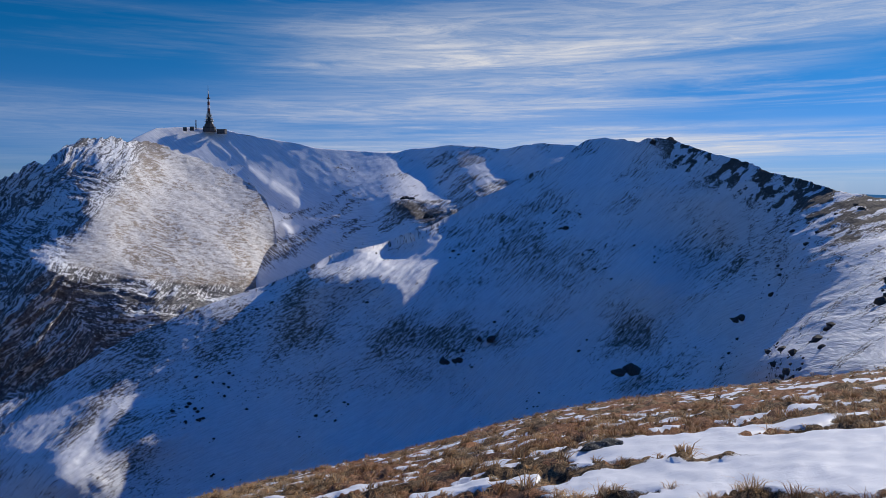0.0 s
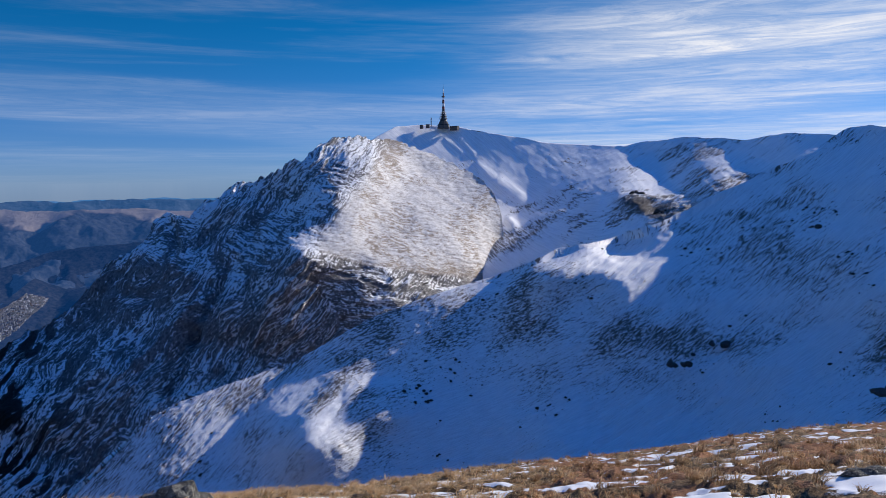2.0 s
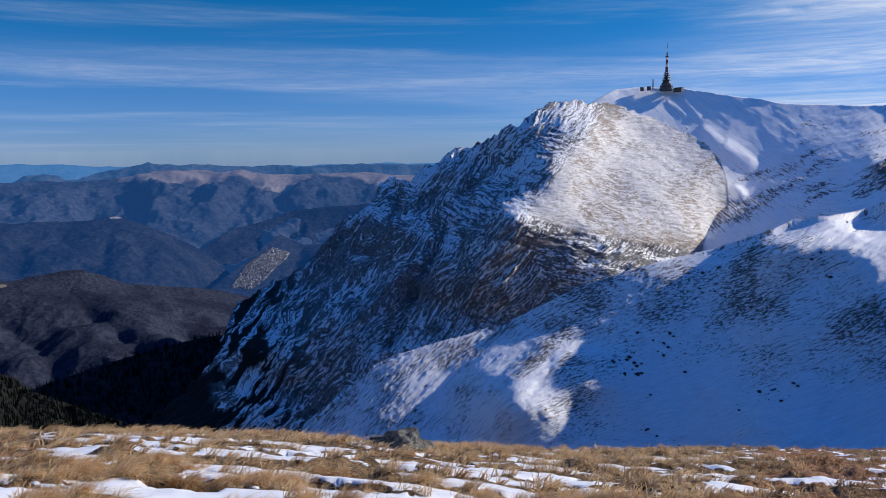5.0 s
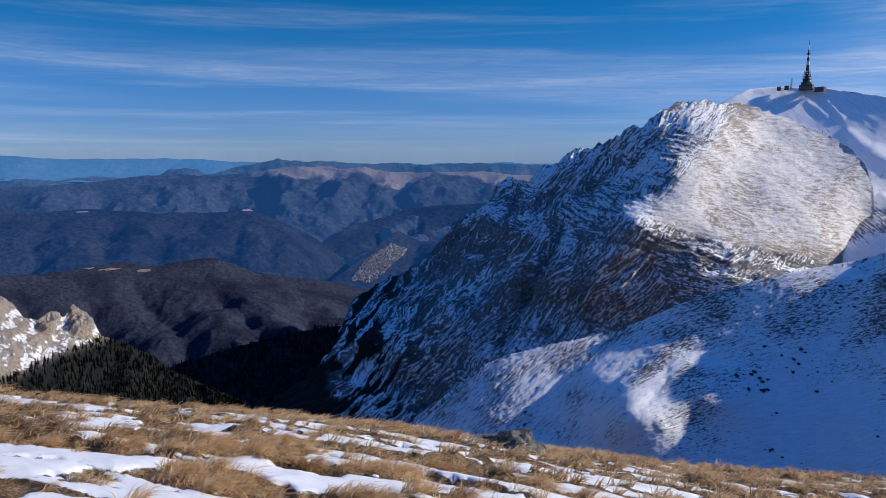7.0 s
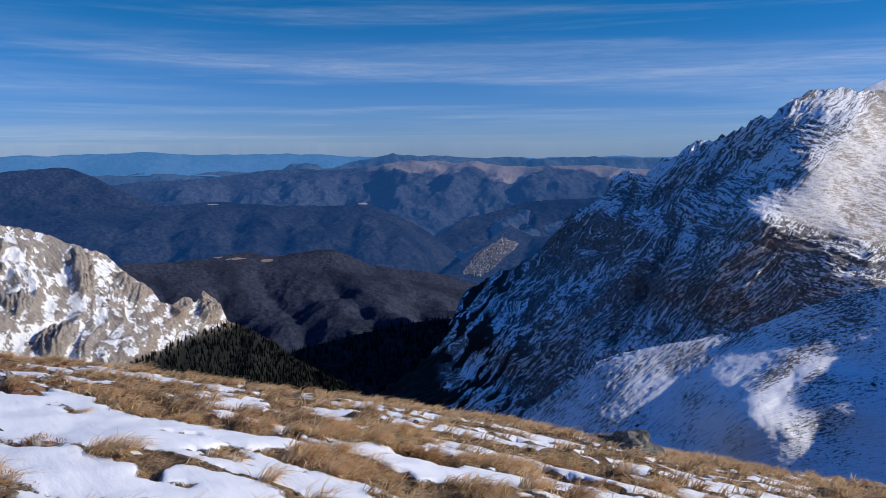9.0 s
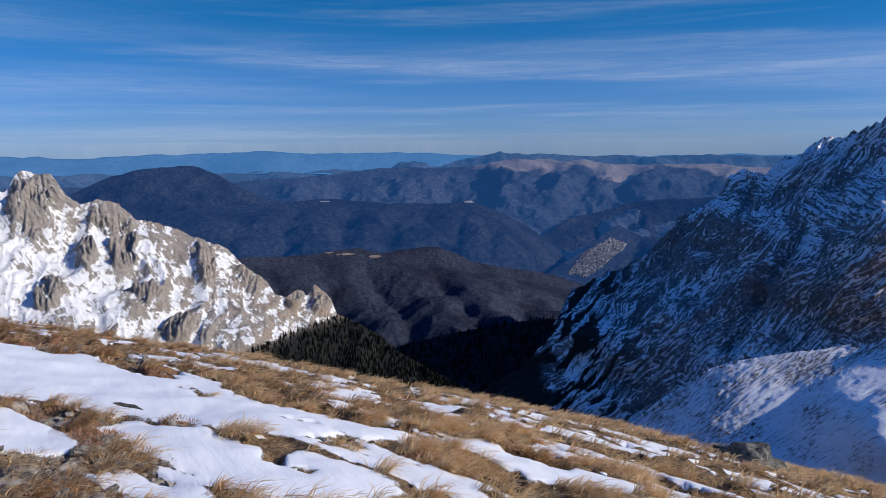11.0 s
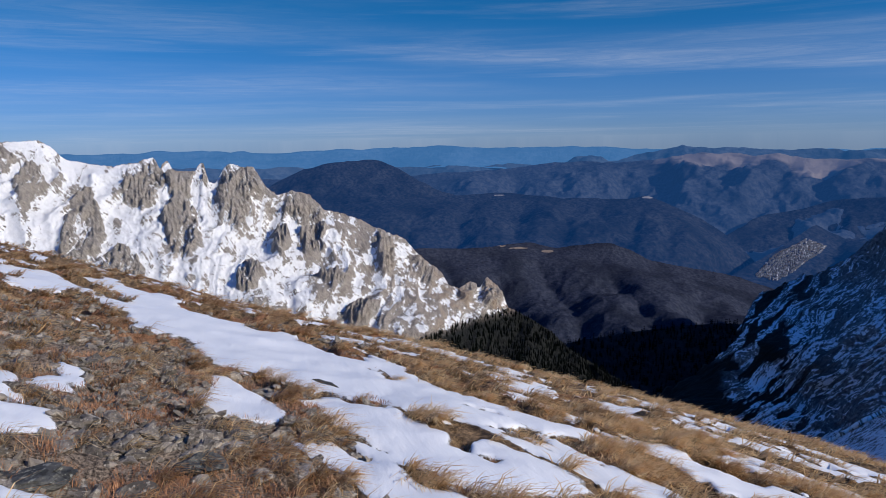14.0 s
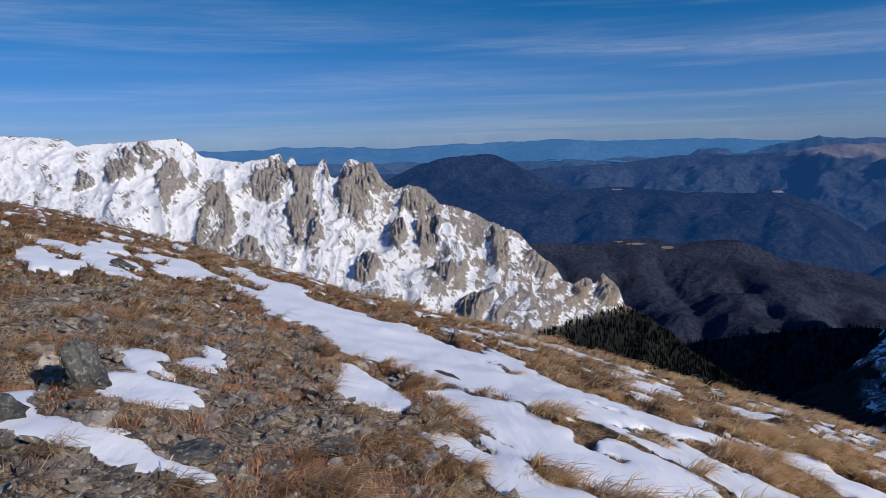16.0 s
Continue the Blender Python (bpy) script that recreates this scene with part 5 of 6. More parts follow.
# ---- stones ----
def stone_mesh(name, seed, squash=(1, 0.8, 0.6), cuts=2, rough=0.16):
    """An angular stone about one metre across, its origin at its base: a ball cut flat by planes and chipped."""
    rng = random.Random(seed)
    bm = bmesh.new()
    bmesh.ops.create_icosphere(bm, subdivisions=cuts, radius=0.5)
    planes = [(Vector((rng.uniform(-1, 1), rng.uniform(-1, 1), rng.uniform(-1, 1))).normalized(), rng.uniform(0.22, 0.40)) for _ in range(11)]
    off = Vector((seed * 3.7, 0, 0))
    for vert in bm.verts:
        for nrm, dist in planes:
            over = vert.co.dot(nrm) - dist
            if over > 0:
                vert.co -= nrm * over
        q = vert.co.copy()
        # cleaved layers and chips
        vert.co *= 1 + rough * (noise.noise(q * 4 + off) + 0.6 * noise.noise(q * 11 + off))
        vert.co += 0.35 * rough * abs(noise.noise(Vector((q.x * 3, q.y * 3, q.z * 14)) + off)) * Vector((q.x, q.y, 0))
        vert.co.x *= squash[0] * 1.35
        vert.co.y *= squash[1] * 1.35
        vert.co.z = vert.co.z * squash[2] * 1.35 + 0.22 * squash[2]
    me = bpy.data.meshes.new(name)
    bm.to_mesh(me)
    bm.free()
    return me


def rock_mat(name, dark, light, lichen):
    m, nt, bsdf = shader(name)
    co = nt.nodes.new("ShaderNodeTexCoord")
    info = nt.nodes.new("ShaderNodeObjectInfo")
    g = Nodes(nt)
    fine, mid = g.noise(26, 6, 0.7), g.noise(5, 5, 0.65)
    col = g.mix(g.span(mid, 0.35, 0.68), dark, light)
    col = g.mix(g.span(fine, 0.54, 0.62, 0, 0.8), col, lichen)
    col = g.mix(g.span(g.noise(11, 4, 0.7), 0.36, 0.44, 0.85, 0.0), col, tuple(0.35 * v for v in dark))
    col = g.mix(g.span(info.outputs["Random"], 0, 1, 0, 0.5), col, tuple(0.5 * v for v in dark))
    nt.links.new(col, bsdf.inputs["Base Color"])
    bsdf.inputs["Roughness"].default_value = 0.85
    nt.links.new(g.bump(g.math("ADD", fine, mid), 0.03, 0.8), bsdf.inputs["Normal"])
    return m


m_rock = rock_mat("schist", (0.028, 0.029, 0.030), (0.13, 0.128, 0.118), (0.33, 0.33, 0.28))
m_pebble = rock_mat("scree", (0.085, 0.072, 0.060), (0.52, 0.45, 0.37), (0.70, 0.64, 0.54))


def place_rock(at, size, seed, squash, turn, label, tilt=0.0, sink=0.12):
    me = stone_mesh("rock", seed, squash, 4, 0.24)
    me.materials.append(m_rock)
    for poly in me.polygons:
        poly.use_smooth = False
    ob = new("rock", me)
    z = float(ground_at(at[0], at[1])[0])
    ob.matrix_world = pose(at[0], at[1], z - sink * size, tilt, tilt * 0.5, turn) @ Matrix.Scale(size, 4)
    return tagged(ob, label, "rock", "rocks on the slope")


place_rock((-5.06, -2.34), 0.40, 3, (0.80, 0.60, 1.15), 20, "pointed dark grey rock with snow drifted behind it", 18)
place_rock((-4.20, -2.47), 0.26, 5, (0.9, 0.8, 0.7), 70, "grey rock half covered with snow")
place_rock((-4.69, -0.72), 0.30, 8, (1.0, 0.8, 0.55), 10, "low dark grey rock with pale lichen")
place_rock((-3.98, -1.56), 0.34, 11, (1.2, 0.9, 0.35), 130, "flat dark slab of rock among gravel")
place_rock((-12.66, -4.72), 0.7, 14, (1.4, 0.7, 0.3), 40, "long flat grey rock in dry grass")
place_rock((-9.01, 11.43), 1.0, 17, (1.15, 0.9, 0.85), 60, "dark lichen-covered boulder on the brow of the slope", 0, -0.04)
place_rock((3.19, 12.79), 0.55, 19, (1.3, 0.8, 0.5), 15, "dark rock in brown grass beside a snow field")
place_rock((19.05, 39.92), 0.8, 23, (1.2, 0.9, 0.5), 95, "dark rock on the brow beside a snow drift")
place_rock((-7.81, 0.33), 0.24, 27, (1.5, 0.6, 0.35), 35, "low dark stone on the edge of the snow band")
place_rock((-9.48, -1.28), 0.45, 29, (1.5, 0.9, 0.3), 60, "flat dark stone in reddish heath")

# loose stones: the larger ones one by one, the rest as scree
rng = np.random.RandomState(77)
stone_kinds = [stone_mesh("stone", 100 + k, (1.0, 0.5 + 0.4 * rng.rand(), 0.25 + 0.3 * rng.rand()), 2, 0.1) for k in range(8)]
for me in stone_kinds:
    me.materials.append(m_pebble)
made = 0
while made < 290:
    r, b = 2.4 + 7.5 * rng.rand() ** 0.8, 86 + 34 * rng.rand()
    x, y = -math.sin(radians(b)) * r, math.cos(radians(b)) * r
    if snow_at(np.array([x]), np.array([y]))[0] > 0.46:
        continue
    ob = new("stone", stone_kinds[made % 8])
    size = 0.07 + 0.17 * rng.rand() ** 2.4
    ob.matrix_world = pose(x, y, float(ground_at(x, y)[0]) - 0.1 * size, rng.uniform(-24, 24), rng.uniform(-24, 24), rng.uniform(0, 360)) @ Matrix.Scale(size, 4)
    tagged(ob, "angular grey stone lying in gravel", "stone", "loose stones on the slope")
    made += 1


def heap(name, kinds, xyz, sizes, material, label, category, seed, tall=1.0, tilt=0.0):
    """Many small copies of a few meshes joined into one mesh."""
    rng = np.random.RandomState(seed)
    all_v, all_f, base = [], [], 0
    data = []
    for me in kinds:
        v = np.empty(len(me.vertices) * 3, np.float32)
        me.vertices.foreach_get("co", v)
        f = np.empty(len(me.polygons) * 3, np.int32)
        me.polygons.foreach_get("vertices", f)
        data.append((v.reshape(-1, 3), f.reshape(-1, 3)))
    for k in range(len(kinds)):
        v, f = data[k]
        sel = np.arange(k, len(xyz), len(kinds))
        a = rng.rand(len(sel)) * 6.283
        c, s = np.cos(a)[:, None], np.sin(a)[:, None]
        sc = sizes[sel][:, None]
        lean = tilt * rng.normal(size=(len(sel), 2, 1))
        vz = v[None, :, 2] * tall + lean[:, 0] * v[None, :, 0] + lean[:, 1] * v[None, :, 1]
        vv = np.stack([(v[None, :, 0] * c - v[None, :, 1] * s) * sc, (v[None, :, 0] * s + v[None, :, 1] * c) * sc, vz * sc], -1) + xyz[sel][:, None, :]
        ff = f[None] + (np.arange(len(sel)) * len(v))[:, None, None] + base
        all_v.append(vv.reshape(-1, 3))
        all_f.append(ff.reshape(-1, 3))
        base += len(sel) * len(v)
    me = raw_mesh(name, np.concatenate(all_v), np.concatenate(all_f), flat=True)
    me.materials.append(material)
    return tagged(new(name, me), label, category, kind="stuff")


pebbles = [stone_mesh("pebble", 200 + k, (1.0, 0.75, 0.38), 1, 0.1) for k in range(6)]
r, b = 2.0 + 13 * rng.rand(21000) ** 0.95, 82 + 42 * rng.rand(21000)
x, y = -np.sin(np.radians(b)) * r, np.cos(np.radians(b)) * r
ok = (snow_at(x, y) < 0.47) & (fbm(np.stack([x / 1.2, y / 1.2, x * 0 + 15], -1), 3) > -0.22)
x, y = x[ok], y[ok]
heap("scree", pebbles, np.stack([x, y, ground_at(x, y) - 0.004], -1), 0.035 + 0.12 * rng.rand(len(x)) ** 2.2, m_pebble, "grey scree of small angular stones", "gravel", 5, tilt=0.35)

# reddish heath: low twiggy cushions
tw = 9000
r, b = 2.2 + 12 * rng.rand(tw) ** 0.85, 62 + 62 * rng.rand(tw)
x, y = -np.sin(np.radians(b)) * r, np.cos(np.radians(b)) * r
ok = (snow_at(x, y) < 0.48) & (fbm(np.stack([x / 1.1, y / 1.1, x * 0], -1) + 12, 4) > -0.02)
x, y = x[ok], y[ok]
idx = np.repeat(np.arange(len(x)), 32)
a, d = rng.rand(len(idx)) * 6.283, 0.10 * np.sqrt(rng.rand(len(idx)))
v, f, ru, tip = blades(np.stack([x[idx] + np.cos(a) * d, y[idx] + np.sin(a) * d, ground_at(x, y)[idx] - 0.01], -1), (0.09 - 0.5 * d) * (0.7 + 0.6 * rng.rand(len(idx))), 0.0026 + 0.003 * rng.rand(len(idx)), a, 0.3 + 0.9 * rng.rand(len(idx)), rng.rand(len(idx)), 9)


def heath_mat():
    m, nt, bsdf = shader("dry_heath")
    g = Nodes(nt)
    col = g.mix(g.attr("rust"), (0.15, 0.062, 0.032), (0.48, 0.25, 0.13))
    col = g.mix(g.span(g.noise(1.4, 3, 0.6), 0.5, 0.7), col, (0.50, 0.36, 0.20))
    nt.links.new(col, bsdf.inputs["Base Color"])
    bsdf.inputs["Roughness"].default_value = 0.9
    return m


me = raw_mesh("heath", v, f, {"rust": ru})
me.materials.append(heath_mat())
tagged(new("heath", me), "low reddish-brown heath between the stones", "heath", kind="stuff")

# ---- rocks on the snow slopes ----
m_far_rock = rock_mat("far_rock", (0.03, 0.03, 0.032), (0.10, 0.09, 0.08), (0.16, 0.145, 0.13))
crags = [stone_mesh("crag", 300 + k, (1.0, 0.8, 0.6), 1, 0.2) for k in range(6)]
spots = pick(bowl, 5200, 3, (0.04, 1.0), (0.12, 0.9))
at_b, at_e = view(spots)
spots = spots[fbm(spots / 55 + 40, 4, 0.6) + 0.35 * smooth(-10, -12, at_e) * smooth(-16, -13.5, at_e) * smooth(10, 4, at_b) > 0.56]
heap("slope_rocks", crags, spots - [0, 0, 0.1], 0.5 + 2.4 * np.random.RandomState(4).rand(len(spots)) ** 4, m_far_rock, "dark rocks scattered over the snow slope", "rocks", 6)


def outcrop(t_b, dist, z, size, seed, label):
    """A cluster of crags."""
    at = polar(np.array([t_b]), np.array([dist]), np.array([z]))[0]
    rg = random.Random(seed)
    root = tagged(new("outcrop"), label, "rock outcrop", "outcrops on the mountains")
    root.matrix_world = pose(*at)
    for k in range(6):
        me = stone_mesh("crag", seed + k, (1.0, 0.8, rg.uniform(0.5, 0.9)), 2, 0.2)
        me.materials.append(m_far_rock)
        o = new("crag", me)
        o.parent = root
        o.matrix_local = pose(rg.uniform(-0.7, 0.7) * size, rg.uniform(-0.3, 0.3) * size, rg.uniform(-0.16, -0.04) * size, 0, 0, rg.uniform(0, 360)) @ Matrix.Scale(size * rg.uniform(0.35, 0.7), 4)


outcrop(-16.85, 515, 29.7, 9, 400, "rocky crag on top of the peak")
outcrop(-9.42, 455, -26.3, 5, 420, "single dark boulder on the snow slope")
outcrop(-14.47, 335, -84.2, 9, 440, "dark rock outcrop in the snow slope")
outcrop(-0.63, 395, -97.3, 7, 460, "dark rock outcrop in the snow slope")
outcrop(26.39, 375, -141.5, 7, 480, "snow-capped boulder below the track")
outcrop(-22.68, 300, -51.7, 4, 500, "small dark rock in the snow")
outcrop(-3.39, 410, -87.7, 6, 520, "dark rock outcrop in the snow slope")
outcrop(2.88, 1035, -18.8, 14, 540, "broad brown rock outcrop in the basin")
outcrop(0.87, 890, -37.1, 11, 560, "broad brown rock outcrop in the basin")
outcrop(3.79, 1000, -33.6, 10, 580, "broad brown rock outcrop in the basin")

# ---- trees ----
def spruce_mesh(seed, tiers, sides):
    """Crown of a spruce, one metre high: drooping ragged tiers."""
    rg = random.Random(seed)
    verts, faces = [], []
    for k in range(tiers):
        f = k / tiers
        top, bottom = min(1.0, 0.30 + f * 0.75), 0.06 + f * 0.86
        rad = 0.21 * (1 - f) ** 0.85 + 0.02
        c = len(verts)
        verts.append((0, 0, top))
        for s in range(sides):
            a = 6.283 * (s + rg.uniform(-0.25, 0.25)) / sides
            rr = rad * (rg.uniform(0.75, 1.2) if s % 2 else rg.uniform(0.4, 0.7))
            verts.append((math.cos(a) * rr, math.sin(a) * rr, bottom + rg.uniform(-0.04, 0.04)))
        faces += [(c, c + 1 + s, c + 1 + (s + 1) % sides) for s in range(sides)]
    me = bpy.data.meshes.new("crown")
    me.from_pydata(verts, [], faces)
    return me


# needles near black: shade the sun doesn't leave here is put into them
m_spruce = forest_mat("shade_dark_needles", (0.0025, 0.0035, 0.0035), (0.006, 0.008, 0.0075), 1.5)
m_bark = plain("bark", (0.07, 0.05, 0.04), 0.9, 0, 6)
# twigs carry the same painted haze blue as their hill
m_beech = forest_mat("bare_twigs_hazed", (0.020, 0.025, 0.044), (0.052, 0.059, 0.084), 0.6)
crowns = [spruce_mesh(k, 7, 10) for k in range(4)]
for me in crowns:
    me.materials.append(m_spruce)
bm = bmesh.new()
bmesh.ops.create_cone(bm, cap_ends=True, segments=6, radius1=0.022, radius2=0.006, depth=0.9, matrix=Matrix.Translation((0, 0, 0.42)))
trunk_mesh = bpy.data.meshes.new("trunk")
bm.to_mesh(trunk_mesh)
bm.free()
trunk_mesh.materials.append(m_bark)
rg = random.Random(5)
spots = pick(ridge, 2600, 8, (0.05, 1.0), (0.0, 0.3))
sb, se = view(spots)
line_b = np.interp(sb, [62, 66, 70, 74, 79, 84], [-8.6, -12.2, -13.6, -15.0, -17.0, -22])
spots = spots[se < line_b]
wild, spots = spots[200:], spots[:200]
for k, at in enumerate(spots):
    tall = rg.uniform(3.5, 7)
    tree = new("spruce")
    tree.matrix_world = pose(at[0], at[1], at[2] - 0.6, 0, 0, rg.uniform(0, 360)) @ Matrix.Scale(tall, 4)
    tagged(tree, "dark spruce on the rocky slope, shade painted into its needles", "spruce", "spruces below the ridge")
    for nm, me in (("trunk", trunk_mesh), ("crown", crowns[k % 4])):
        o = new(nm, me)
        o.parent = tree
small_spruce = [spruce_mesh(20 + k, 3, 6) for k in range(4)]
heap("spruce_wood", [spruce_mesh(30 + k, 4, 7) for k in range(3)], wild - [0, 0, 0.8], 3.5 + 3 * np.random.RandomState(12).rand(len(wild)), m_spruce, "spruce wood on the lower slope, shade painted into its needles", "forest", 8)
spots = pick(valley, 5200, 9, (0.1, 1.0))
heap("spruce_forest", small_spruce, spots - [0, 0, 1.0], 8 + 6 * np.random.RandomState(1).rand(len(spots)), m_spruce, "dense spruce forest in the valley, shade painted into its needles", "forest", 3, 1.0)


def bush_mesh(seed):
    bm = bmesh.new()
    bmesh.ops.create_icosphere(bm, subdivisions=1, radius=0.5)
    rg = random.Random(seed)
    for vert in bm.verts:
        vert.co *= rg.uniform(0.65, 1.2)
        vert.co.z = vert.co.z * 1.3 + 0.45
        vert.co.xy *= 0.62
    bmesh.ops.delete(bm, geom=[f for f in bm.faces if f.calc_center_median().z < 0.25], context="FACES")
    me = bpy.data.meshes.new("bush")
    bm.to_mesh(me)
    bm.free()
    return me


spots = pick(near_hill, 16000, 10, (0.04, 1.0), (0.0, 1.0))
heap("beech_forest", [bush_mesh(k) for k in range(5)], spots - [0, 0, 1.2], 1.9 + 1.6 * np.random.RandomState(2).rand(len(spots)), m_beech, "leafless beech forest on the hill, tinted with haze blue", "forest", 4)

# ---- the tower ----
def frustum(bm, z0, z1, r0, r1, sides=16, x=0.0, y=0.0, turn=0.0):
    m = Matrix.Translation((x, y, (z0 + z1) / 2)) @ Matrix.Rotation(turn, 4, "Z")
    bmesh.ops.create_cone(bm, cap_ends=True, segments=sides, radius1=r0, radius2=r1, depth=z1 - z0, matrix=m)


def block(bm, x, y, z, sx, sy, sz):
    bmesh.ops.create_cube(bm, size=1.0, matrix=Matrix.Translation((x, y, z + sz / 2)) @ Matrix.Diagonal((sx, sy, sz, 1)))


m_concrete = plain("grey_concrete", (0.09, 0.085, 0.085), 0.85, 0, 0.4)
m_steel = plain("dark_steel", (0.06, 0.06, 0.065), 0.5, 0.6, 0.5)
m_red = plain("faded_red_paint", (0.16, 0.035, 0.03), 0.55, 0, 0.8)
m_white = plain("white_paint", (0.75, 0.75, 0.75), 0.5, 0, 0.8)
m_dark_glass = plain("dark_glass", (0.02, 0.025, 0.03), 0.15, 0, 2)
m_roof = plain("roof_sheet", (0.12, 0.10, 0.10), 0.6, 0, 0.7)


def tower(at):
    root = tagged(new("transmission_tower"), "tall transmission tower with red and white mast on a summit building", "tower")
    root.matrix_world = pose(*at)
    bm = bmesh.new()
    frustum(bm, -6, 4, 12.5, 12, 8, turn=0.39)
    frustum(bm, 4, 8.5, 9.5, 8.8, 8, turn=0.39)
    base = part("base_building", bm, m_concrete, root, "stepped grey concrete base building")
    for k in range(8):
        a = 0.39 + 6.283 * (k + 0.5) / 8
        bm = bmesh.new()
        block(bm, 0, 0, 0, 0.25, 7.5, 1.4)
        o = part("window_band", bm, m_dark_glass, base)
        o.matrix_local = pose(math.cos(a) * 11.35, math.sin(a) * 11.35, 1.3, 0, 0, math.degrees(a))
    bm = bmesh.new()
    frustum(bm, 9, 22, 7.5, 4.2, 12)
    part("lower_shaft", bm, m_steel, root, "dark tapering lower shaft")
    for z, rad in ((13.5, 8.2), (18.0, 7.2), (22.0, 5.8), (25.5, 5.0)):
        bm = bmesh.new()
        frustum(bm, z, z + 0.7, rad, rad, 20)
        deck = part("platform", bm, m_steel, root, "round antenna platform")
        for k in range(7):
            a = 6.283 * k / 7 + z
            bm = bmesh.new()
            frustum(bm, -0.3, 0.5, 1.1, 0.9, 10)
            dish = part("dish", bm, m_white, deck, "round white antenna dish")
            dish.matrix_local = pose(math.cos(a) * (rad - 0.2), math.sin(a) * (rad - 0.2), z + 2.0, 0, 90, math.degrees(a))
    z, bands = 22.0, ((12, 3.2, 2.8, m_steel), (5, 2.6, 2.6, m_red), (6, 2.5, 2.4, m_white), (7, 2.3, 2.2, m_red), (5, 1.5, 1.4, m_white), (9, 1.3, 1.2, m_red), (8, 0.9, 0.7, m_white), (10, 0.45, 0.2, m_steel))
    for height, r0, r1, mat in bands:
        bm = bmesh.new()
        frustum(bm, z, z + height, r0, r1, 12)
        part("mast_section", bm, mat, root, "red mast section" if mat is m_red else "white mast section" if mat is m_white else "dark steel mast section")
        z += height
    bm = bmesh.new()
    frustum(bm, z - 26.5, z - 24.5, 3.4, 3.4, 16)
    part("ring_platform", bm, m_steel, root)


TOWER = (17.78, 1490, 111.9)
tower(polar(np.array([TOWER[0]]), np.array([TOWER[1]]), np.array([TOWER[2] + 1.0]))[0])


def hut(at, turn, size, label):
    root = tagged(new("summit_building"), label, "building", "buildings by the tower")
    root.matrix_world = pose(*at, 0, 0, turn)
    sx, sy, sz = size
    bm = bmesh.new()
    block(bm, 0, 0, -5, sx, sy, sz + 5)
    part("wall", bm, m_concrete, root)
    bm = bmesh.new()
    block(bm, 0, 0, sz, sx + 1, sy + 1, 0.6)
    part("roof", bm, m_roof, root, "flat dark roof")
    for k in range(int(sx // 4)):
        bm = bmesh.new()
        block(bm, -sx / 2 + 2.5 + 4 * k, -sy / 2 - 0.06, sz * 0.45, 2.2, 0.2, 1.4)
        part("window", bm, m_dark_glass, root)


hut((-432, 1421, 108), -12, (17, 8, 3.2), "low grey concrete building beside the tower")
hut((-484, 1404, 113), 10, (7, 5, 2.2), "small flat-roofed hut by the summit")
hut((-496, 1400, 112), 0, (6, 5, 1.8), "small flat-roofed hut by the summit")
hut((-384, 1435, 97), -10, (7, 5, 3), "small hut on the snowy ridge")


def lattice_mast(at, tall, label):
    root = tagged(new("lattice_mast"), label, "mast")
    root.matrix_world = pose(*at)
    for sx in (-1, 1):
        for sy in (-1, 1):
            bm = bmesh.new()
            block(bm, sx * 0.9, sy * 0.9, -4, 0.35, 0.35, tall + 4)
            part("leg", bm, m_steel, root)
    for k in range(int(tall // 2.5)):
        bm = bmesh.new()
        block(bm, 0, -0.9, 1 + 2.5 * k, 2.0, 0.2, 0.25)
        block(bm, 0, 0.9, 1 + 2.5 * k, 2.0, 0.2, 0.25)
        part("brace", bm, m_steel, root)


lattice_mast((-477, 1406, 114), 15, "thin grey lattice mast beside the tower")

# ---- the town in the valley ----
TOWN = [
    (52.48, 2150, -398.2), (49.78, 2150, -409.1), (46.80, 2500, -346.5), (48.38, 2500, -322.1),
]


def town_ground():
    c = [Vector(polar(np.array([q[0]]), np.array([q[1]]), np.array([q[2]]))[0]) for q in TOWN]
    us, vs = np.linspace(-0.25, 1.25, 60), np.linspace(-0.2, 1.3, 60)

    def at(u, v):
        return c[0] * (1 - u) * (1 - v) + c[1] * u * (1 - v) + c[2] * u * v + c[3] * (1 - u) * v

    pts = np.array([[at(u, v) for u in us] for v in vs])
    pts[..., 2] += 4 * fbm(pts.reshape(-1, 3) / 120, 3).reshape(60, 60) - 3
    ob = new("valley_floor", grid_mesh("valley_floor", pts, {"bald": np.zeros(3600)}))
    # takes the far hills' emitted haze, so the floor blends with them
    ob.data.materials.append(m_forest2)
    tagged(ob, "wooded valley floor around the town", "valley", kind="structure")
    return at


town_at = town_ground()
# house colours are blued and dimmed: haze and valley shade painted in
m_wall = [plain("hazed_plaster_" + w, cc, 0.8, 0, 0.3) for w, cc in (("cream", (0.24, 0.26, 0.31)), ("grey", (0.15, 0.17, 0.22)), ("white", (0.42, 0.45, 0.52)))]
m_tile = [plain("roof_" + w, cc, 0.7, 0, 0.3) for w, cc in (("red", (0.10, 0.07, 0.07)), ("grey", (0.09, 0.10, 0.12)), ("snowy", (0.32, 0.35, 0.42)))]


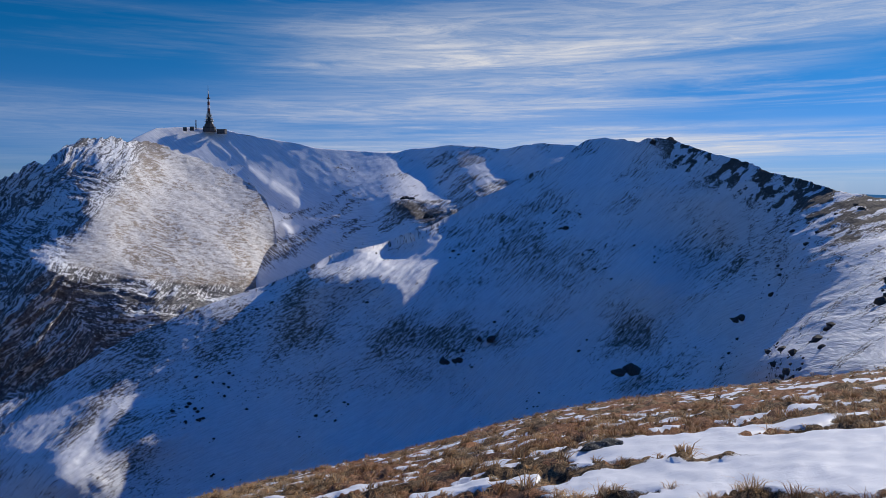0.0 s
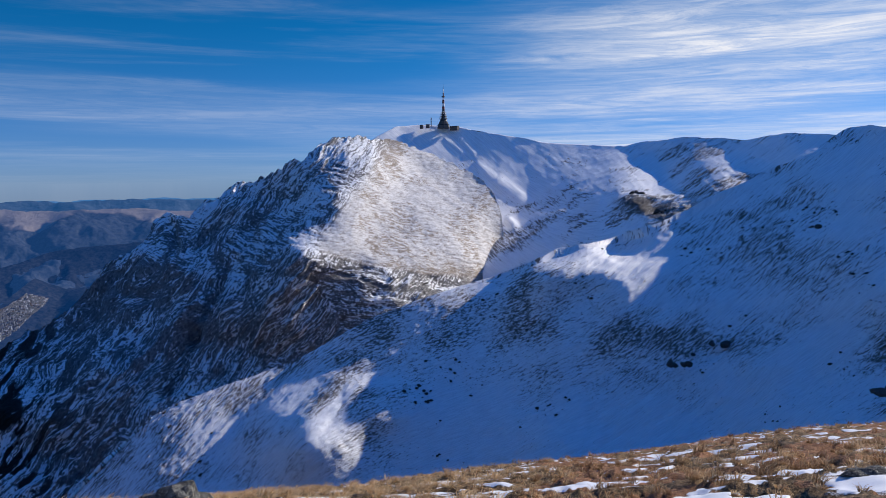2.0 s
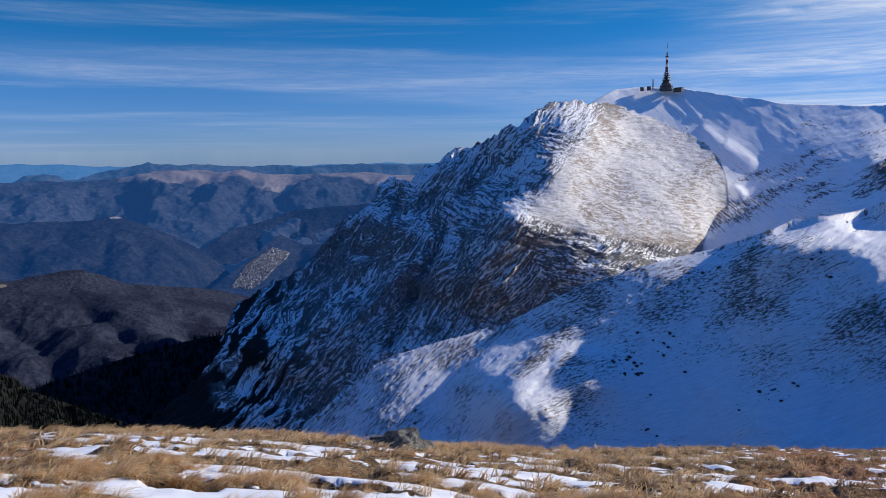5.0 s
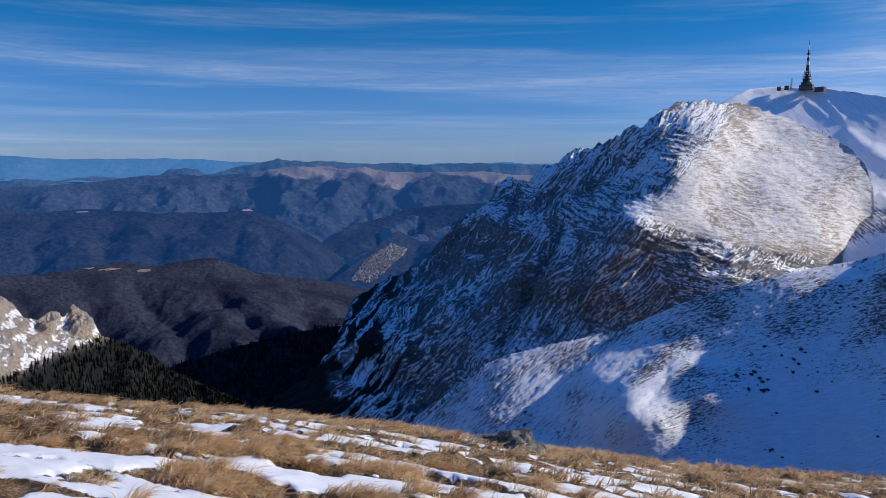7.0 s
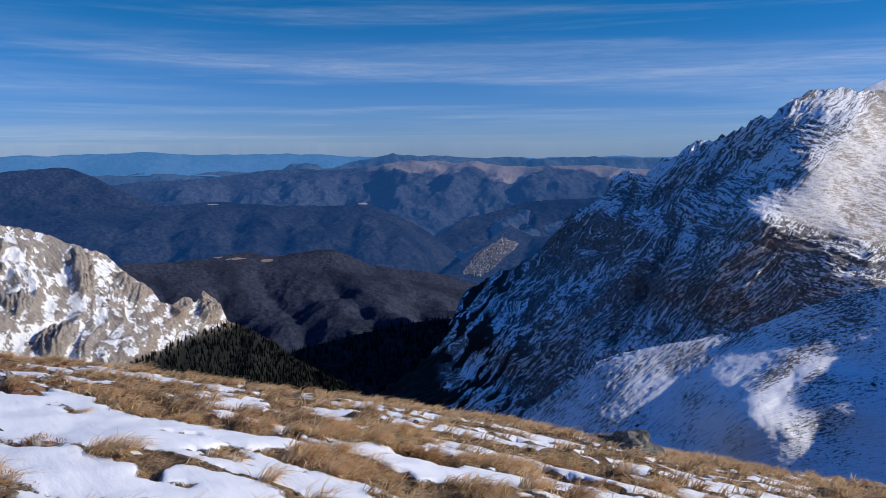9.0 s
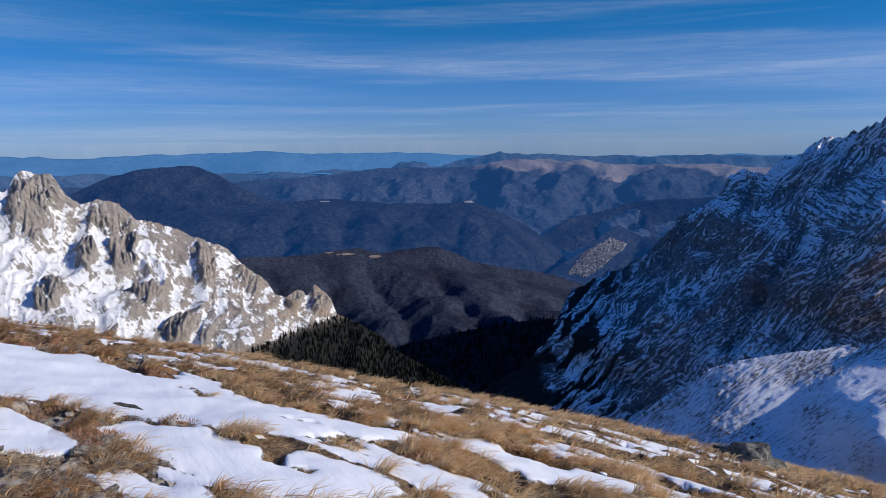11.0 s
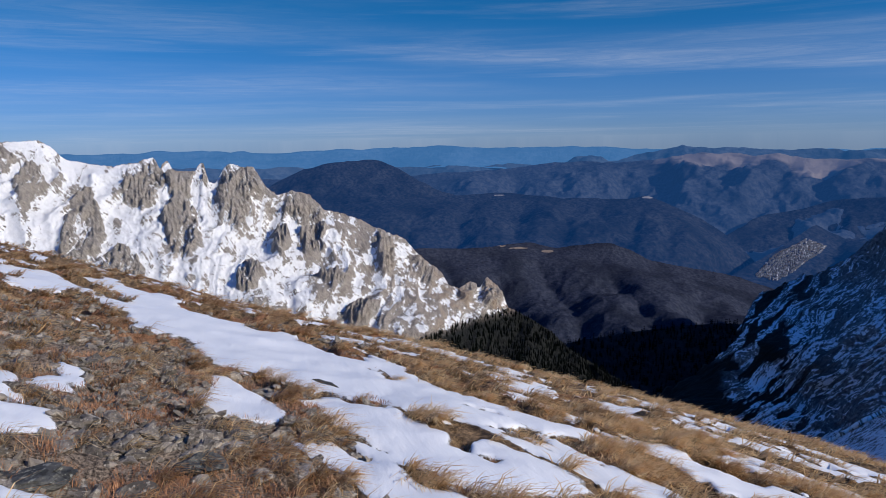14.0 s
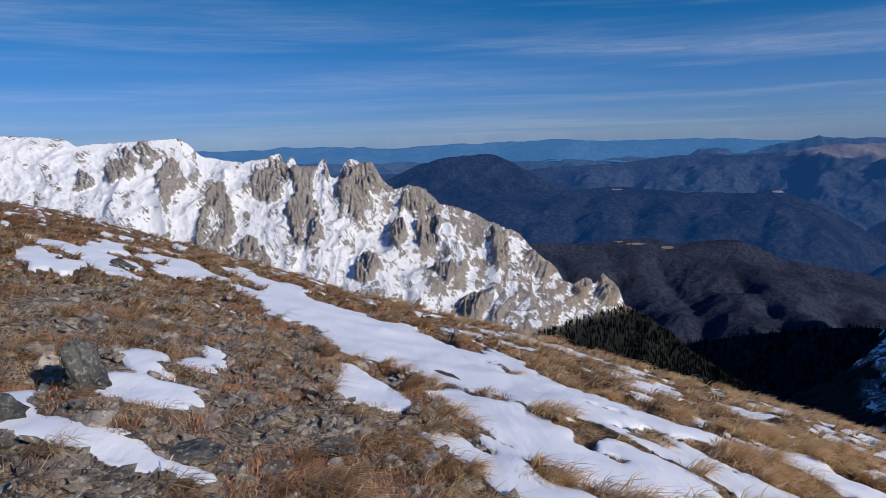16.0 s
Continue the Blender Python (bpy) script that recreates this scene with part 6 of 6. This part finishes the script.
def house_shape(k):
    """Corner points and faces of a house's walls and pitched roof, with a chimney on the roof."""
    wd, dp, ht = 6.5 + k % 3 * 2.5, 5.5 + k % 2 * 1.5, 2.4 + k % 4 * 1.0
    x, y, z, top = wd / 2 + 0.4, dp / 2 + 0.4, ht, ht + 2.4
    a, c = wd / 2, dp / 2
    wall = ([(-a, -c, -4), (a, -c, -4), (a, c, -4), (-a, c, -4), (-a, -c, z), (a, -c, z), (a, c, z), (-a, c, z)],
            [(0, 1, 5, 4), (1, 2, 6, 5), (2, 3, 7, 6), (3, 0, 4, 7)])
    roof = [(-x, -y, z), (x, -y, z), (x, y, z), (-x, y, z), (-x, 0, top), (x, 0, top)]
    tiles = [(0, 1, 5, 4), (2, 3, 4, 5), (0, 4, 3), (1, 2, 5), (3, 2, 1, 0)]
    for u in (0.5, 1.1):
        roof += [(a * 0.4 - 0.4, u - 0.4, top - 1.2), (a * 0.4 + 0.4, u - 0.4, top - 1.2), (a * 0.4 + 0.4, u - 0.4, top + 0.8), (a * 0.4 - 0.4, u - 0.4, top + 0.8)]
    tiles += [(6, 7, 8, 9), (11, 10, 13, 12), (6, 9, 13, 10), (7, 11, 12, 8), (9, 8, 12, 13)]
    return wall, (roof, tiles)


def mesh_of(name, shape, material):
    me = bpy.data.meshes.new(name)
    me.from_pydata(shape[0], [], shape[1])
    me.materials.append(material)
    return me


house_kinds = []
for k in range(12):
    wall, roof = house_shape(k)
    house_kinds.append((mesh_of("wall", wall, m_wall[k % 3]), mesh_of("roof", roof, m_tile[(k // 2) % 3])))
rg = random.Random(9)


def plot(k):
    """A building plot: rows along streets that follow the valley, denser towards its middle."""
    v = 0.04 + 0.92 * rg.random() ** 0.85
    lane = (rg.randrange(9) + 0.5) / 9 + rg.uniform(-0.035, 0.035)
    u = 0.5 + (lane - 0.5) * (0.55 + 0.45 * math.sin(v * 2.6)) + 0.05 * math.sin(v * 9)
    return town_at(u, v), 28 + 6 * math.sin(v * 5) + rg.choice((0, 90)) + rg.uniform(-6, 6)


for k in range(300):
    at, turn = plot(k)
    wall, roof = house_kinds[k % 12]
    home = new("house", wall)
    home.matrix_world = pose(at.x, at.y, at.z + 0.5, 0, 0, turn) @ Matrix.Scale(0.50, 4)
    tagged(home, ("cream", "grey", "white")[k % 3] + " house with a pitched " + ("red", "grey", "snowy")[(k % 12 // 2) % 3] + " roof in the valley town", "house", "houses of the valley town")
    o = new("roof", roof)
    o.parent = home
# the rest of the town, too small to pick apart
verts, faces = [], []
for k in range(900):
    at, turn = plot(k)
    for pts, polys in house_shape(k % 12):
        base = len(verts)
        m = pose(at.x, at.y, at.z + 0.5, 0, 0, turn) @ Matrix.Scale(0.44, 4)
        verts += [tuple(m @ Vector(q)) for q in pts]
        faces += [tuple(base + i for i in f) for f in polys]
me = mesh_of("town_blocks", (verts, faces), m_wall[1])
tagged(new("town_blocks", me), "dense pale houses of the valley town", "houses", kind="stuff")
